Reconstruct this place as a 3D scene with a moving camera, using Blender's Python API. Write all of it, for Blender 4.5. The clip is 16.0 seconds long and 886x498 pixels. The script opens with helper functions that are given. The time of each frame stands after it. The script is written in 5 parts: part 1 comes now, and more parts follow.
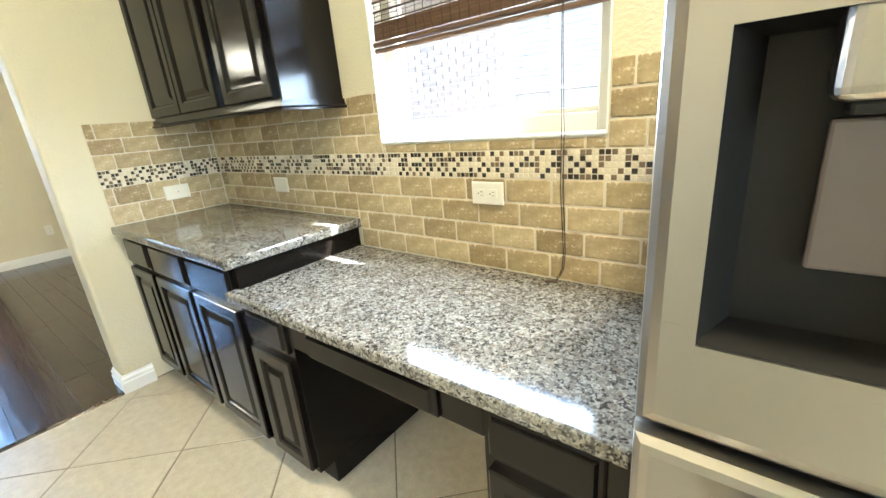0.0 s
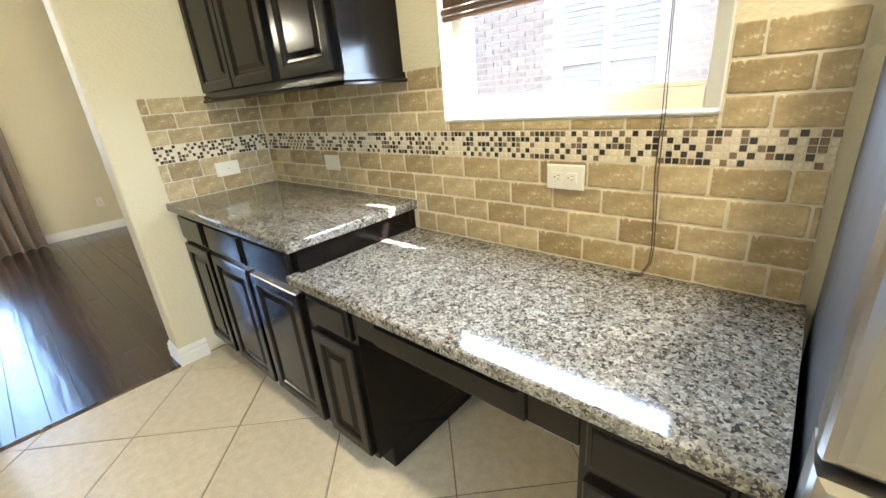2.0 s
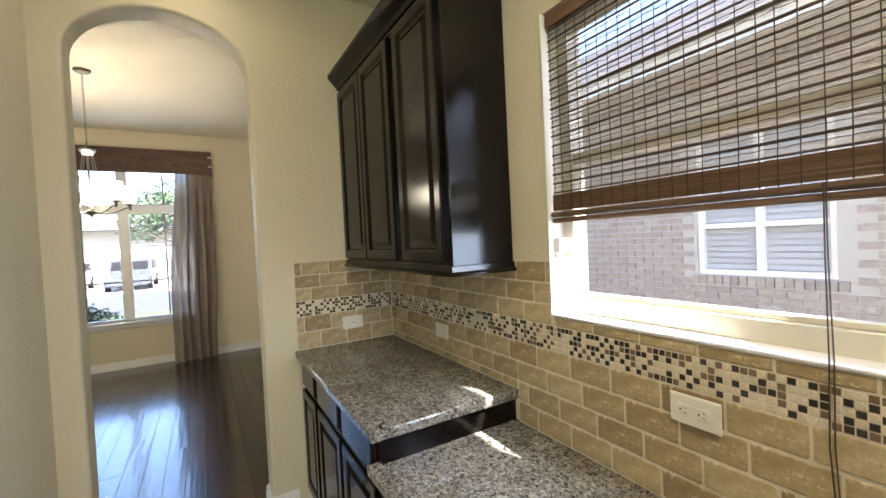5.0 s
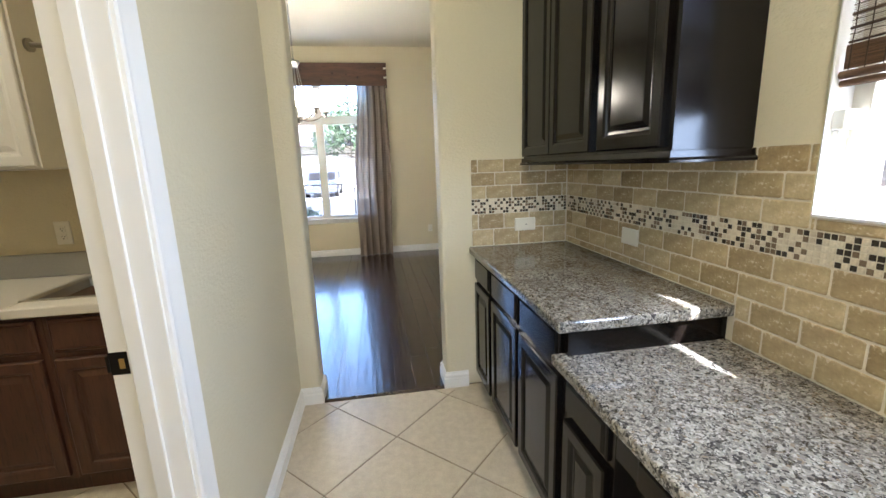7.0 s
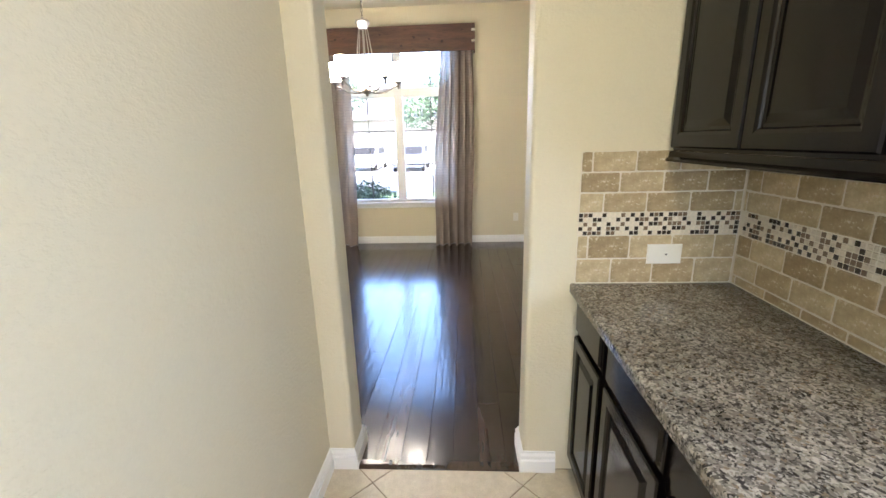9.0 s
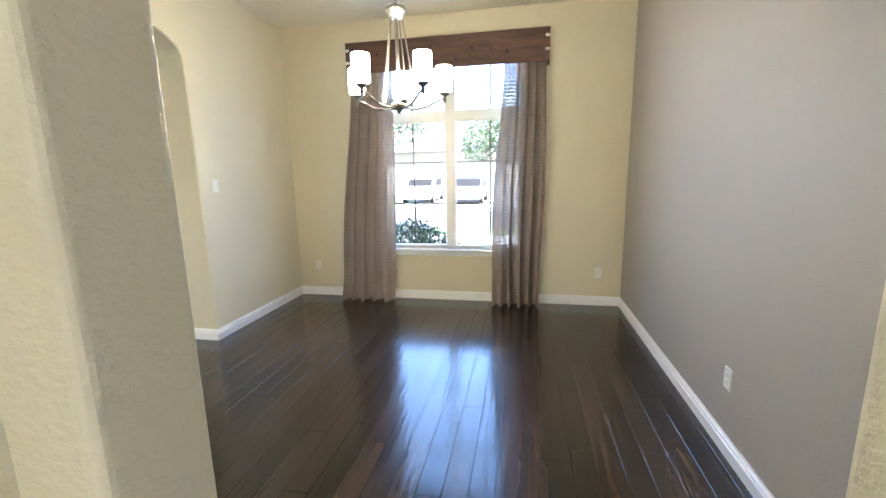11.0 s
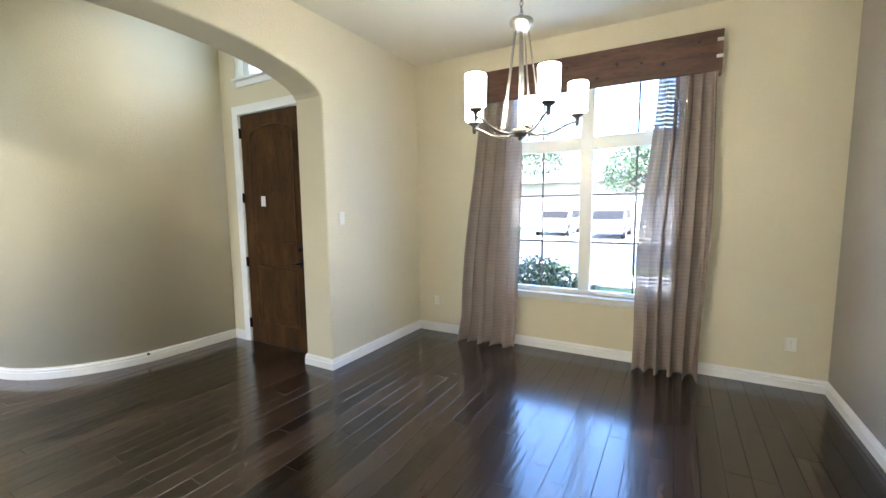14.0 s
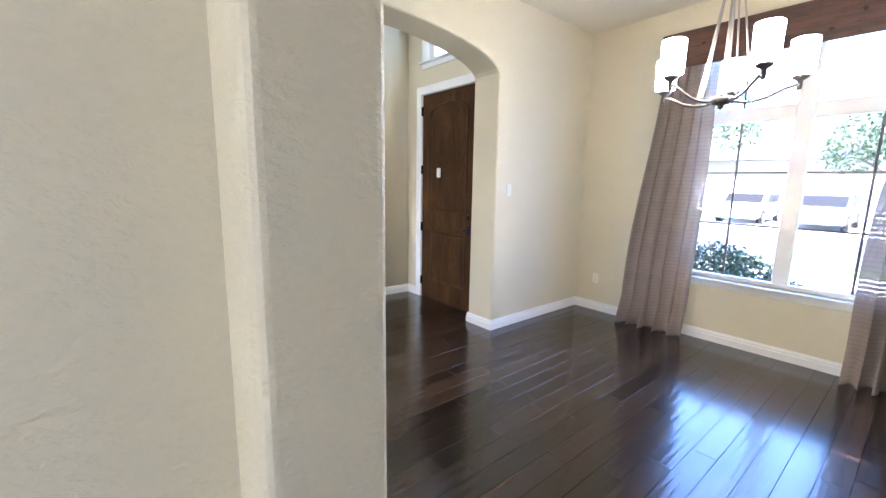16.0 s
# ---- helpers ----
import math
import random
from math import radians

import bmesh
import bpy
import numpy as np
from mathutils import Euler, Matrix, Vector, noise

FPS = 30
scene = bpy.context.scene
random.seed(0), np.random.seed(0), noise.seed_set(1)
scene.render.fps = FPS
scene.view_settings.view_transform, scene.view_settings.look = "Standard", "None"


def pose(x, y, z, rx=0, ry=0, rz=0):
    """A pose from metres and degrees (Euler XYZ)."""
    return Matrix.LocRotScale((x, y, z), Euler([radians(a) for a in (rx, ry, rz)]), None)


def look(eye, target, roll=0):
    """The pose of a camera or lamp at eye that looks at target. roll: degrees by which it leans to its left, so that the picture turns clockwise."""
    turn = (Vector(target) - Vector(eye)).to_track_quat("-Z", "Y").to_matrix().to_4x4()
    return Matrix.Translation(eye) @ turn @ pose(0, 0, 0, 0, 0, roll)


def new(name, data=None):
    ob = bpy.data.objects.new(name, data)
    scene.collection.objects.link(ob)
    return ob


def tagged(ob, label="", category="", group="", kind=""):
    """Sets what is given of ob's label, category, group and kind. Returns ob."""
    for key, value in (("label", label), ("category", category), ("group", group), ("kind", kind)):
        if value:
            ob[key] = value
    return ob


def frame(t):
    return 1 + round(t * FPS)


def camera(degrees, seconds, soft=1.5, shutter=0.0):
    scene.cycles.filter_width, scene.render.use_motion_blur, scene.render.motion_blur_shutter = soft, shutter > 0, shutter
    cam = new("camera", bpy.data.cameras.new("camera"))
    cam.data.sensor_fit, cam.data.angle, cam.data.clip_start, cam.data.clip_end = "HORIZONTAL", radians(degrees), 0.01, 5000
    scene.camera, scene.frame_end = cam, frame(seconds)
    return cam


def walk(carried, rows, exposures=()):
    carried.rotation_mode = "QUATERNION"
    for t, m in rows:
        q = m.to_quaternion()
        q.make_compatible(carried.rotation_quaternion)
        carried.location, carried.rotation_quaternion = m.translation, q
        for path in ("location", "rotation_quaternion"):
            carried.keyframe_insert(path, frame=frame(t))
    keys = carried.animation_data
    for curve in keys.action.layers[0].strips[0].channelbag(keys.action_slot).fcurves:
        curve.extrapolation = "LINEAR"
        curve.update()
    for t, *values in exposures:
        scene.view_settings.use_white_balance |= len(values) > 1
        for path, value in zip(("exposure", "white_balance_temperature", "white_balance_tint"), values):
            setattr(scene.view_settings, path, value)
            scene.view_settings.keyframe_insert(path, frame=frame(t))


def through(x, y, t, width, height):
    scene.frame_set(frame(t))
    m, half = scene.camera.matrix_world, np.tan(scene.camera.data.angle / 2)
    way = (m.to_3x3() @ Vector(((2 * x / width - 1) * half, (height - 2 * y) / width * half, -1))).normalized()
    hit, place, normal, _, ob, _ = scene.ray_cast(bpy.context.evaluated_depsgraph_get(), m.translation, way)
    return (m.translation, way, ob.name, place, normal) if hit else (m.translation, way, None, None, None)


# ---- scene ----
cam = camera(94.7, 16.0)
PATH = [
    (0, (0.357, 0.245, 1.315), (-0.836, 1.73, 0.706), -4.9),
    (0.5, (0.272, 0.213, 1.24), (-0.938, 1.624, 0.504), -5.1),
    (1, (0.229, 0.204, 1.207), (-0.989, 1.559, 0.383), -5.3),
    (1.5, (0.206, 0.22, 1.264), (-1.026, 1.561, 0.438), -5.4),
    (2, (0.191, 0.224, 1.335), (-1.081, 1.594, 0.625), -5.0),
    (2.5, (0.182, 0.218, 1.399), (-1.141, 1.622, 0.873), -4.5),
    (3, (0.19, 0.202, 1.45), (-1.18, 1.628, 1.147), -3.6),
    (3.2, (0.195, 0.207, 1.471), (-1.194, 1.628, 1.245), -3.3),
    (5.3, (0.19, 0.387, 1.525), (-1.591, 1.294, 1.468), -2.5),
    (5.5, (0.165, 0.367, 1.517), (-1.656, 1.19, 1.43), -2.6),
    (6, (0.125, 0.335, 1.476), (-1.768, 0.953, 1.284), -2.8),
    (6.5, (0.108, 0.297, 1.439), (-1.818, 0.745, 1.14), -2.5),
    (7, (0.062, 0.276, 1.407), (-1.873, 0.582, 1.003), -2.0),
    (7.5, (-0.027, 0.291, 1.395), (-1.96, 0.471, 0.913), -1.5),
    (8, (-0.162, 0.368, 1.415), (-2.091, 0.437, 0.894), -1.3),
    (8.5, (-0.382, 0.421, 1.449), (-2.309, 0.376, 0.916), -1.6),
    (9, (-0.732, 0.393, 1.482), (-2.661, 0.284, 0.969), -1.5),
    (9.2, (-0.851, 0.391, 1.486), (-2.784, 0.259, 0.987), -1.5),
    (11.3, (-2.164, 0.298, 1.519), (-4.061, -0.152, 1.184), -1.1),
    (11.5, (-2.252, 0.299, 1.531), (-4.147, -0.209, 1.212), -1.1),
    (12, (-2.38, 0.306, 1.537), (-4.259, -0.317, 1.251), -1.1),
    (12.5, (-2.448, 0.292, 1.544), (-4.291, -0.439, 1.287), -1.1),
    (13, (-2.466, 0.281, 1.539), (-4.272, -0.545, 1.304), -1.1),
    (13.5, (-2.463, 0.273, 1.54), (-4.233, -0.633, 1.321), -0.9),
    (14, (-2.446, 0.271, 1.54), (-4.174, -0.714, 1.33), -0.6),
    (14.5, (-2.434, 0.267, 1.53), (-4.103, -0.805, 1.32), -0.3),
    (15, (-2.424, 0.272, 1.518), (-4.004, -0.908, 1.291), 0.1),
    (15.5, (-2.352, 0.278, 1.514), (-3.803, -1.047, 1.248), 0.6),
    (16, (-2.206, 0.282, 1.508), (-3.464, -1.234, 1.182), 1.0),
]
EXPOSURES = [(0.0, 4.9, 5500, 8), (1.0, 4.8, 5600, 9), (2.0, 4.68, 5700, 11), (3.0, 4.45, 5350, 13), (5.3, 3.75, 5900, 16), (6.5, 3.95, 5500, 16), (7.5, 4.25, 5400, 17), (9.0, 4.55, 5500, 19),
             (11.5, 4.45, 5400, 14), (13.0, 4.45, 5250, 14), (15.0, 4.42, 5150, 15), (15.5, 4.5, 5050, 19), (16.0, 4.68, 5000, 23)]
walk(cam, [(t, look(eye, target, roll)) for t, eye, target, roll in PATH], EXPOSURES)

# ---- light ----
FX_OUT = -5.56        # just outside the entrance wall
SUN_DIR = Vector((0.90, 0.36, 1.0)).normalized()      # towards the sun
world = bpy.data.worlds.new("sky")
scene.world = world
world.use_nodes = True
sky = world.node_tree.nodes.new("ShaderNodeTexSky")
sky.sky_type, sky.sun_disc = "NISHITA", False
sky.sun_elevation = math.asin(SUN_DIR.z)
sky.sun_rotation = math.atan2(SUN_DIR.x, SUN_DIR.y)
sky.air_density, sky.dust_density = 1.0, 1.5
world.node_tree.links.new(sky.outputs["Color"], world.node_tree.nodes["Background"].inputs["Color"])
world.node_tree.nodes["Background"].inputs["Strength"].default_value = 0.11

sun_data = bpy.data.lights.new("sun", "SUN")
sun_data.energy, sun_data.angle, sun_data.color = 3.2, radians(0.5), (1.0, 0.95, 0.87)
sun = new("sun", sun_data)
sun.matrix_world = look(SUN_DIR * 20, (0, 0, 0))


def area_lamp(name, eye, target, w, h, watts, color):
    data = bpy.data.lights.new(name, "AREA")
    data.shape, data.size, data.size_y, data.energy, data.color = "RECTANGLE", w, h, watts, color
    ob = new(name, data)
    ob.matrix_world = look(eye, target)
    return ob


# warm recessed ceiling lamps of the kitchen, laundry and hall
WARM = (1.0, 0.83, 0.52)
# fourth and last, hung high: added unseen fill that brightens the foyer wall
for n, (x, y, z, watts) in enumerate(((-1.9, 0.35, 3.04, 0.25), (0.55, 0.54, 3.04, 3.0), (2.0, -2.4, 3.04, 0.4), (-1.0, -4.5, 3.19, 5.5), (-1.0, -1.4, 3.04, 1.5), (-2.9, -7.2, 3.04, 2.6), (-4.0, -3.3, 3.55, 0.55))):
    area_lamp("ceiling_and_fill_lamp", (x, y, z), (x, y, 0), 0.16, 0.16, watts, WARM)

# daylight in the openings: the kitchen's far window, the transom over the entrance
DAY = (0.74, 0.87, 1.0)
area_lamp("window_daylight", (3.62, -1.4, 1.65), (0.0, -1.4, 1.3), 3.0, 1.7, 2.6, DAY)
area_lamp("desk_window_daylight", (-0.424, 1.432, 1.405), (-0.424, 0.0, 1.405), 0.84, 0.28, 1.2, DAY)
area_lamp("dining_window_daylight", (-6.702, -0.53, 1.72), (-3.0, -0.53, 1.72), 1.55, 2.1, 1.7, (0.42, 0.66, 1.0))
area_lamp("transom_daylight", (FX_OUT, -3.465, 3.49), (FX_OUT + 1.0, -3.465, 3.4), 0.72, 1.0, 0.8, DAY)
# added fill light for the foyer, shining through its invented side opening
area_lamp("foyer_fill_light", (3.55, -5.2, 1.6), (-6.0, -4.6, 1.4), 2.4, 1.6, 6.0, DAY)

# ---- materials ----
def mat_base(name, rough=0.5, metal=0.0, spec=0.5):
    m = bpy.data.materials.new(name)
    m.use_nodes = True
    nt = m.node_tree
    b = nt.nodes["Principled BSDF"]
    b.inputs["Roughness"].default_value, b.inputs["Metallic"].default_value = rough, metal
    b.inputs["Specular IOR Level"].default_value = spec
    return m, nt, b


def coords(nt, scale=(1, 1, 1), kind="Object"):
    tc, mp = nt.nodes.new("ShaderNodeTexCoord"), nt.nodes.new("ShaderNodeMapping")
    mp.inputs["Scale"].default_value = scale
    nt.links.new(tc.outputs[kind], mp.inputs["Vector"])
    return mp.outputs["Vector"]


def noise_tex(nt, vec, scale, detail=4.0, rough=0.55):
    n = nt.nodes.new("ShaderNodeTexNoise")
    n.inputs["Scale"].default_value, n.inputs["Detail"].default_value, n.inputs["Roughness"].default_value = scale, detail, rough
    nt.links.new(vec, n.inputs["Vector"])
    return n.outputs["Fac"]


def ramp(nt, fac, stops, interp="LINEAR"):
    r = nt.nodes.new("ShaderNodeValToRGB")
    r.color_ramp.interpolation = interp
    while len(r.color_ramp.elements) < len(stops):
        r.color_ramp.elements.new(0.5)
    for e, (p, c) in zip(r.color_ramp.elements, stops):
        e.position, e.color = p, (*c, 1) if len(c) == 3 else c
    nt.links.new(fac, r.inputs["Fac"])
    return r.outputs["Color"]


def mix(nt, a, b, fac, mode="MIX"):
    m = nt.nodes.new("ShaderNodeMix")
    m.data_type, m.blend_type = "RGBA", mode
    for v, i in ((fac, 0), (a, 6), (b, 7)):
        if isinstance(v, (int, float)):
            m.inputs[i].default_value = v
        elif isinstance(v, tuple):
            m.inputs[i].default_value = (*v, 1)
        else:
            nt.links.new(v, m.inputs[i])
    return m.outputs[2]


def bump(nt, b, height, strength, dist=0.01):
    n = nt.nodes.new("ShaderNodeBump")
    n.inputs["Strength"].default_value, n.inputs["Distance"].default_value = strength, dist
    nt.links.new(height, n.inputs["Height"])
    nt.links.new(n.outputs["Normal"], b.inputs["Normal"])
    return n


def rough_map(nt, b, fac, lo, hi):
    r = nt.nodes.new("ShaderNodeMapRange")
    r.inputs["To Min"].default_value, r.inputs["To Max"].default_value = lo, hi
    nt.links.new(fac, r.inputs["Value"])
    nt.links.new(r.outputs["Result"], b.inputs["Roughness"])


def random_value(nt, kind="object"):
    if kind == "object":
        return nt.nodes.new("ShaderNodeObjectInfo").outputs["Random"]
    return nt.nodes.new("ShaderNodeNewGeometry").outputs["Random Per Island"]


def paint(name, color, rough=0.6, texture=0.25, scale=90.0, spec=0.4):
    """Painted, lightly textured plaster."""
    m, nt, b = mat_base(name, rough, 0, spec)
    v = coords(nt)
    big, fine, lump = noise_tex(nt, v, 1.3, 3), noise_tex(nt, v, scale, 3), noise_tex(nt, coords(nt, (0.75, 0.75, 1.2)), scale * 0.7, 2.5)
    dark = tuple(c * 0.94 for c in color)
    c = mix(nt, dark, color, big)
    c = mix(nt, c, tuple(min(1, k * 1.03) for k in color), fine)
    nt.links.new(c, b.inputs["Base Color"])
    h = ramp(nt, lump, [(0.42, (0, 0, 0)), (0.62, (1, 1, 1))])
    bump(nt, b, h, texture, 0.003)
    return m


def plain(name, color, rough=0.4, metal=0.0, vary=0.06, scale=40.0, spec=0.5, bumpy=0.0):
    """Plain surface with slight cloudy variation."""
    m, nt, b = mat_base(name, rough, metal, spec)
    v = coords(nt)
    n = noise_tex(nt, v, scale, 4)
    c = mix(nt, tuple(k * (1 - vary) for k in color), tuple(min(1, k * (1 + vary)) for k in color), n)
    nt.links.new(c, b.inputs["Base Color"])
    rough_map(nt, b, noise_tex(nt, v, scale * 0.25, 3), max(0.02, rough - 0.06), min(1, rough + 0.08))
    if bumpy:
        bump(nt, b, n, bumpy, 0.002)
    return m


def wood(name, dark, light, rough=0.35, grain=(1, 12, 12), scale=3.0, vary=0.35, kind="object", coat=0.0, relief=0.15, relief_at=0.003, spec=0.5, scraped=False):
    m, nt, b = mat_base(name, rough, 0, spec)
    rv = random_value(nt, kind)
    tc = nt.nodes.new("ShaderNodeTexCoord")
    add = nt.nodes.new("ShaderNodeVectorMath")
    sc = nt.nodes.new("ShaderNodeVectorMath")
    sc.operation = "SCALE"
    nt.links.new(rv, sc.inputs["Scale"])
    sc.inputs[0].default_value = (37.0, 23.0, 11.0)
    nt.links.new(tc.outputs["Object"], add.inputs[0])
    nt.links.new(sc.outputs["Vector"], add.inputs[1])
    mp = nt.nodes.new("ShaderNodeMapping")
    mp.inputs["Scale"].default_value = grain
    nt.links.new(add.outputs["Vector"], mp.inputs["Vector"])
    n1, n2 = noise_tex(nt, mp.outputs["Vector"], scale, 6, 0.6), noise_tex(nt, mp.outputs["Vector"], scale * 6, 4)
    big = noise_tex(nt, add.outputs["Vector"], 2.2, 3)
    c = ramp(nt, n1, [(0.3, dark), (0.7, light)])
    c = mix(nt, c, tuple(k * 0.55 for k in dark), ramp(nt, n2, [(0.55, (0, 0, 0)), (0.75, (1, 1, 1))]))
    tone = ramp(nt, rv, [(0.0, (1 - vary,) * 3), (1.0, (1 + vary,) * 3)])
    c = mix(nt, c, tone, 1.0, "MULTIPLY")
    c = mix(nt, c, ramp(nt, big, [(0.3, (0.8,) * 3), (0.7, (1.1,) * 3)]), 1.0, "MULTIPLY")
    nt.links.new(c, b.inputs["Base Color"])
    rough_map(nt, b, n1, max(0.05, rough - 0.06), rough + 0.08)
    b.inputs["Coat Weight"].default_value, b.inputs["Coat Roughness"].default_value = coat, 0.12
    first = bump(nt, b, n1, relief, relief_at)
    if scraped:
        # shallow scraper strokes, a few centimetres wide and long along the board
        st = nt.nodes.new("ShaderNodeMapping")
        st.inputs["Scale"].default_value = (2.2, 24.0, 24.0)
        nt.links.new(add.outputs["Vector"], st.inputs["Vector"])
        strokes = nt.nodes.new("ShaderNodeBump")
        strokes.inputs["Strength"].default_value, strokes.inputs["Distance"].default_value = 0.55, 0.0026
        nt.links.new(noise_tex(nt, st.outputs["Vector"], 1.0, 1.5, 0.4), strokes.inputs["Height"])
        nt.links.new(first.outputs["Normal"], strokes.inputs["Normal"])
        nt.links.new(strokes.outputs["Normal"], b.inputs["Normal"])
        nt.links.new(strokes.outputs["Normal"], b.inputs["Coat Normal"])
    return m


def granite(name):
    m, nt, b = mat_base(name, 0.07)
    v = coords(nt)
    warp = nt.nodes.new("ShaderNodeTexNoise")
    warp.inputs["Scale"].default_value = 30.0
    nt.links.new(v, warp.inputs["Vector"])
    ad = nt.nodes.new("ShaderNodeMix")
    ad.data_type, ad.blend_type = "RGBA", "ADD"
    ad.inputs[0].default_value = 0.012
    nt.links.new(v, ad.inputs[6])
    nt.links.new(warp.outputs["Color"], ad.inputs[7])
    vv = ad.outputs[2]

    def cells(scale):
        t = nt.nodes.new("ShaderNodeTexVoronoi")
        t.inputs["Scale"].default_value = scale
        nt.links.new(vv, t.inputs["Vector"])
        s = nt.nodes.new("ShaderNodeSeparateColor")
        nt.links.new(t.outputs["Color"], s.inputs["Color"])
        return s.outputs["Red"], s.outputs["Green"]
    a, a2 = cells(105.0)
    f, f2 = cells(230.0)
    c = ramp(nt, a, [(0.0, (0.038, 0.035, 0.032)), (0.13, (0.088, 0.081, 0.069)), (0.30, (0.165, 0.151, 0.124)), (0.54, (0.23, 0.213, 0.176)),
                     (0.78, (0.315, 0.294, 0.25)), (0.93, (0.17, 0.137, 0.094))], "CONSTANT")
    d = ramp(nt, f, [(0.0, (0.026, 0.024, 0.022)), (0.22, (0.17, 0.159, 0.135)), (0.62, (0.30, 0.286, 0.252)), (0.88, (0.085, 0.078, 0.069))], "CONSTANT")
    c = mix(nt, c, d, ramp(nt, f2, [(0.5, (0, 0, 0)), (0.6, (0.85,) * 3)]))
    c = mix(nt, c, ramp(nt, noise_tex(nt, v, 9.0, 4), [(0.3, (0.72, 0.7, 0.66)), (0.7, (1.15, 1.13, 1.1))]), 1.0, "MULTIPLY")
    nt.links.new(c, b.inputs["Base Color"])
    rough_map(nt, b, a2, 0.05, 0.12)
    return m


def travertine(name, tones, rough=0.5, pits=True, kind="object", cloudy=0.85):
    """Tumbled stone, one tone to a tile, clouded and pitted."""
    m, nt, b = mat_base(name, rough, 0, 0.3)
    rv = random_value(nt, kind)
    v = coords(nt)
    base = ramp(nt, rv, [(i / (len(tones) - 1), t) for i, t in enumerate(tones)])
    cloud = noise_tex(nt, v, 22.0, 5, 0.62)
    c = mix(nt, base, ramp(nt, cloud, [(0.3, (0.68, 0.64, 0.58)), (0.7, (1.2, 1.2, 1.18))]), cloudy, "MULTIPLY")
    fine = noise_tex(nt, v, 150.0, 3)
    c = mix(nt, c, ramp(nt, fine, [(0.3, (0.85,) * 3), (0.7, (1.1,) * 3)]), 0.6, "MULTIPLY")
    holes = ramp(nt, noise_tex(nt, v, 95.0, 2), [(0.56, (0, 0, 0)), (0.63, (1, 1, 1))])
    blot = ramp(nt, noise_tex(nt, v, 30.0, 3), [(0.46, (0, 0, 0)), (0.6, (1, 1, 1))])
    spots = mix(nt, holes, blot, 1.0, "MULTIPLY")
    if pits:
        c = mix(nt, c, (0.60, 0.51, 0.35), spots)
    nt.links.new(c, b.inputs["Base Color"])
    inv = nt.nodes.new("ShaderNodeInvert")
    nt.links.new(spots, inv.inputs["Color"])
    bump(nt, b, mix(nt, inv.outputs["Color"], cloud, 0.4), 0.35, 0.002)
    return m


def brushed_steel(name, color=(0.39, 0.367, 0.33), rough=0.28, axis=(2, 2, 260)):
    m, nt, b = mat_base(name, rough, 1.0)
    v = coords(nt, axis)
    n = noise_tex(nt, v, 3.0, 4)
    nt.links.new(mix(nt, tuple(k * 0.97 for k in color), color, n), b.inputs["Base Color"])
    rough_map(nt, b, n, rough - 0.02, rough + 0.03)
    bump(nt, b, n, 0.002, 0.001)
    return m


def glass(name):
    m = bpy.data.materials.new(name)
    m.use_nodes = True
    nt = m.node_tree
    b = nt.nodes["Principled BSDF"]
    b.inputs["Transmission Weight"].default_value, b.inputs["Roughness"].default_value, b.inputs["IOR"].default_value = 1.0, 0.0, 1.05
    return m


def fabric(name, color, through=0.1, open_weave=0.3):
    """Linen with rows of looser, see-through weave."""
    m, nt, b = mat_base(name, 0.85, 0, 0.15)
    v = coords(nt, (1, 1, 1))
    w = nt.nodes.new("ShaderNodeTexWave")
    w.bands_direction, w.wave_type = "Z", "BANDS"
    w.inputs["Scale"].default_value, w.inputs["Distortion"].default_value = 8.6, 0.12
    nt.links.new(v, w.inputs["Vector"])
    fine, cloud = noise_tex(nt, coords(nt, (60, 60, 400)), 4.0, 3), noise_tex(nt, v, 5.0, 3)
    c = mix(nt, tuple(k * 0.93 for k in color), tuple(k * 1.06 for k in color), w.outputs["Fac"])
    c = mix(nt, c, ramp(nt, fine, [(0.3, (0.82,) * 3), (0.7, (1.12,) * 3)]), 1.0, "MULTIPLY")
    c = mix(nt, c, ramp(nt, cloud, [(0.3, (0.92,) * 3), (0.7, (1.06,) * 3)]), 1.0, "MULTIPLY")
    nt.links.new(c, b.inputs["Base Color"])
    bump(nt, b, mix(nt, fine, w.outputs["Color"], 0.5), 0.25, 0.001)
    t, mx = nt.nodes.new("ShaderNodeBsdfTranslucent"), nt.nodes.new("ShaderNodeMixShader")
    nt.links.new(c, t.inputs["Color"])
    mx.inputs[0].default_value = through
    nt.links.new(b.outputs[0], mx.inputs[1])
    nt.links.new(t.outputs[0], mx.inputs[2])
    gap, see = nt.nodes.new("ShaderNodeBsdfTransparent"), nt.nodes.new("ShaderNodeMixShader")
    nt.links.new(ramp(nt, w.outputs["Fac"], [(0.62, (0, 0, 0)), (0.86, (open_weave,) * 3)]), see.inputs[0])
    nt.links.new(mx.outputs[0], see.inputs[1])
    nt.links.new(gap.outputs[0], see.inputs[2])
    nt.links.new(see.outputs[0], nt.nodes["Material Output"].inputs["Surface"])
    return m


def glow(name, color, strength):
    m, nt, b = mat_base(name, 0.4)
    b.inputs["Base Color"].default_value = (0.85, 0.83, 0.78, 1)
    b.inputs["Emission Color"].default_value, b.inputs["Emission Strength"].default_value = (*color, 1), strength
    return m


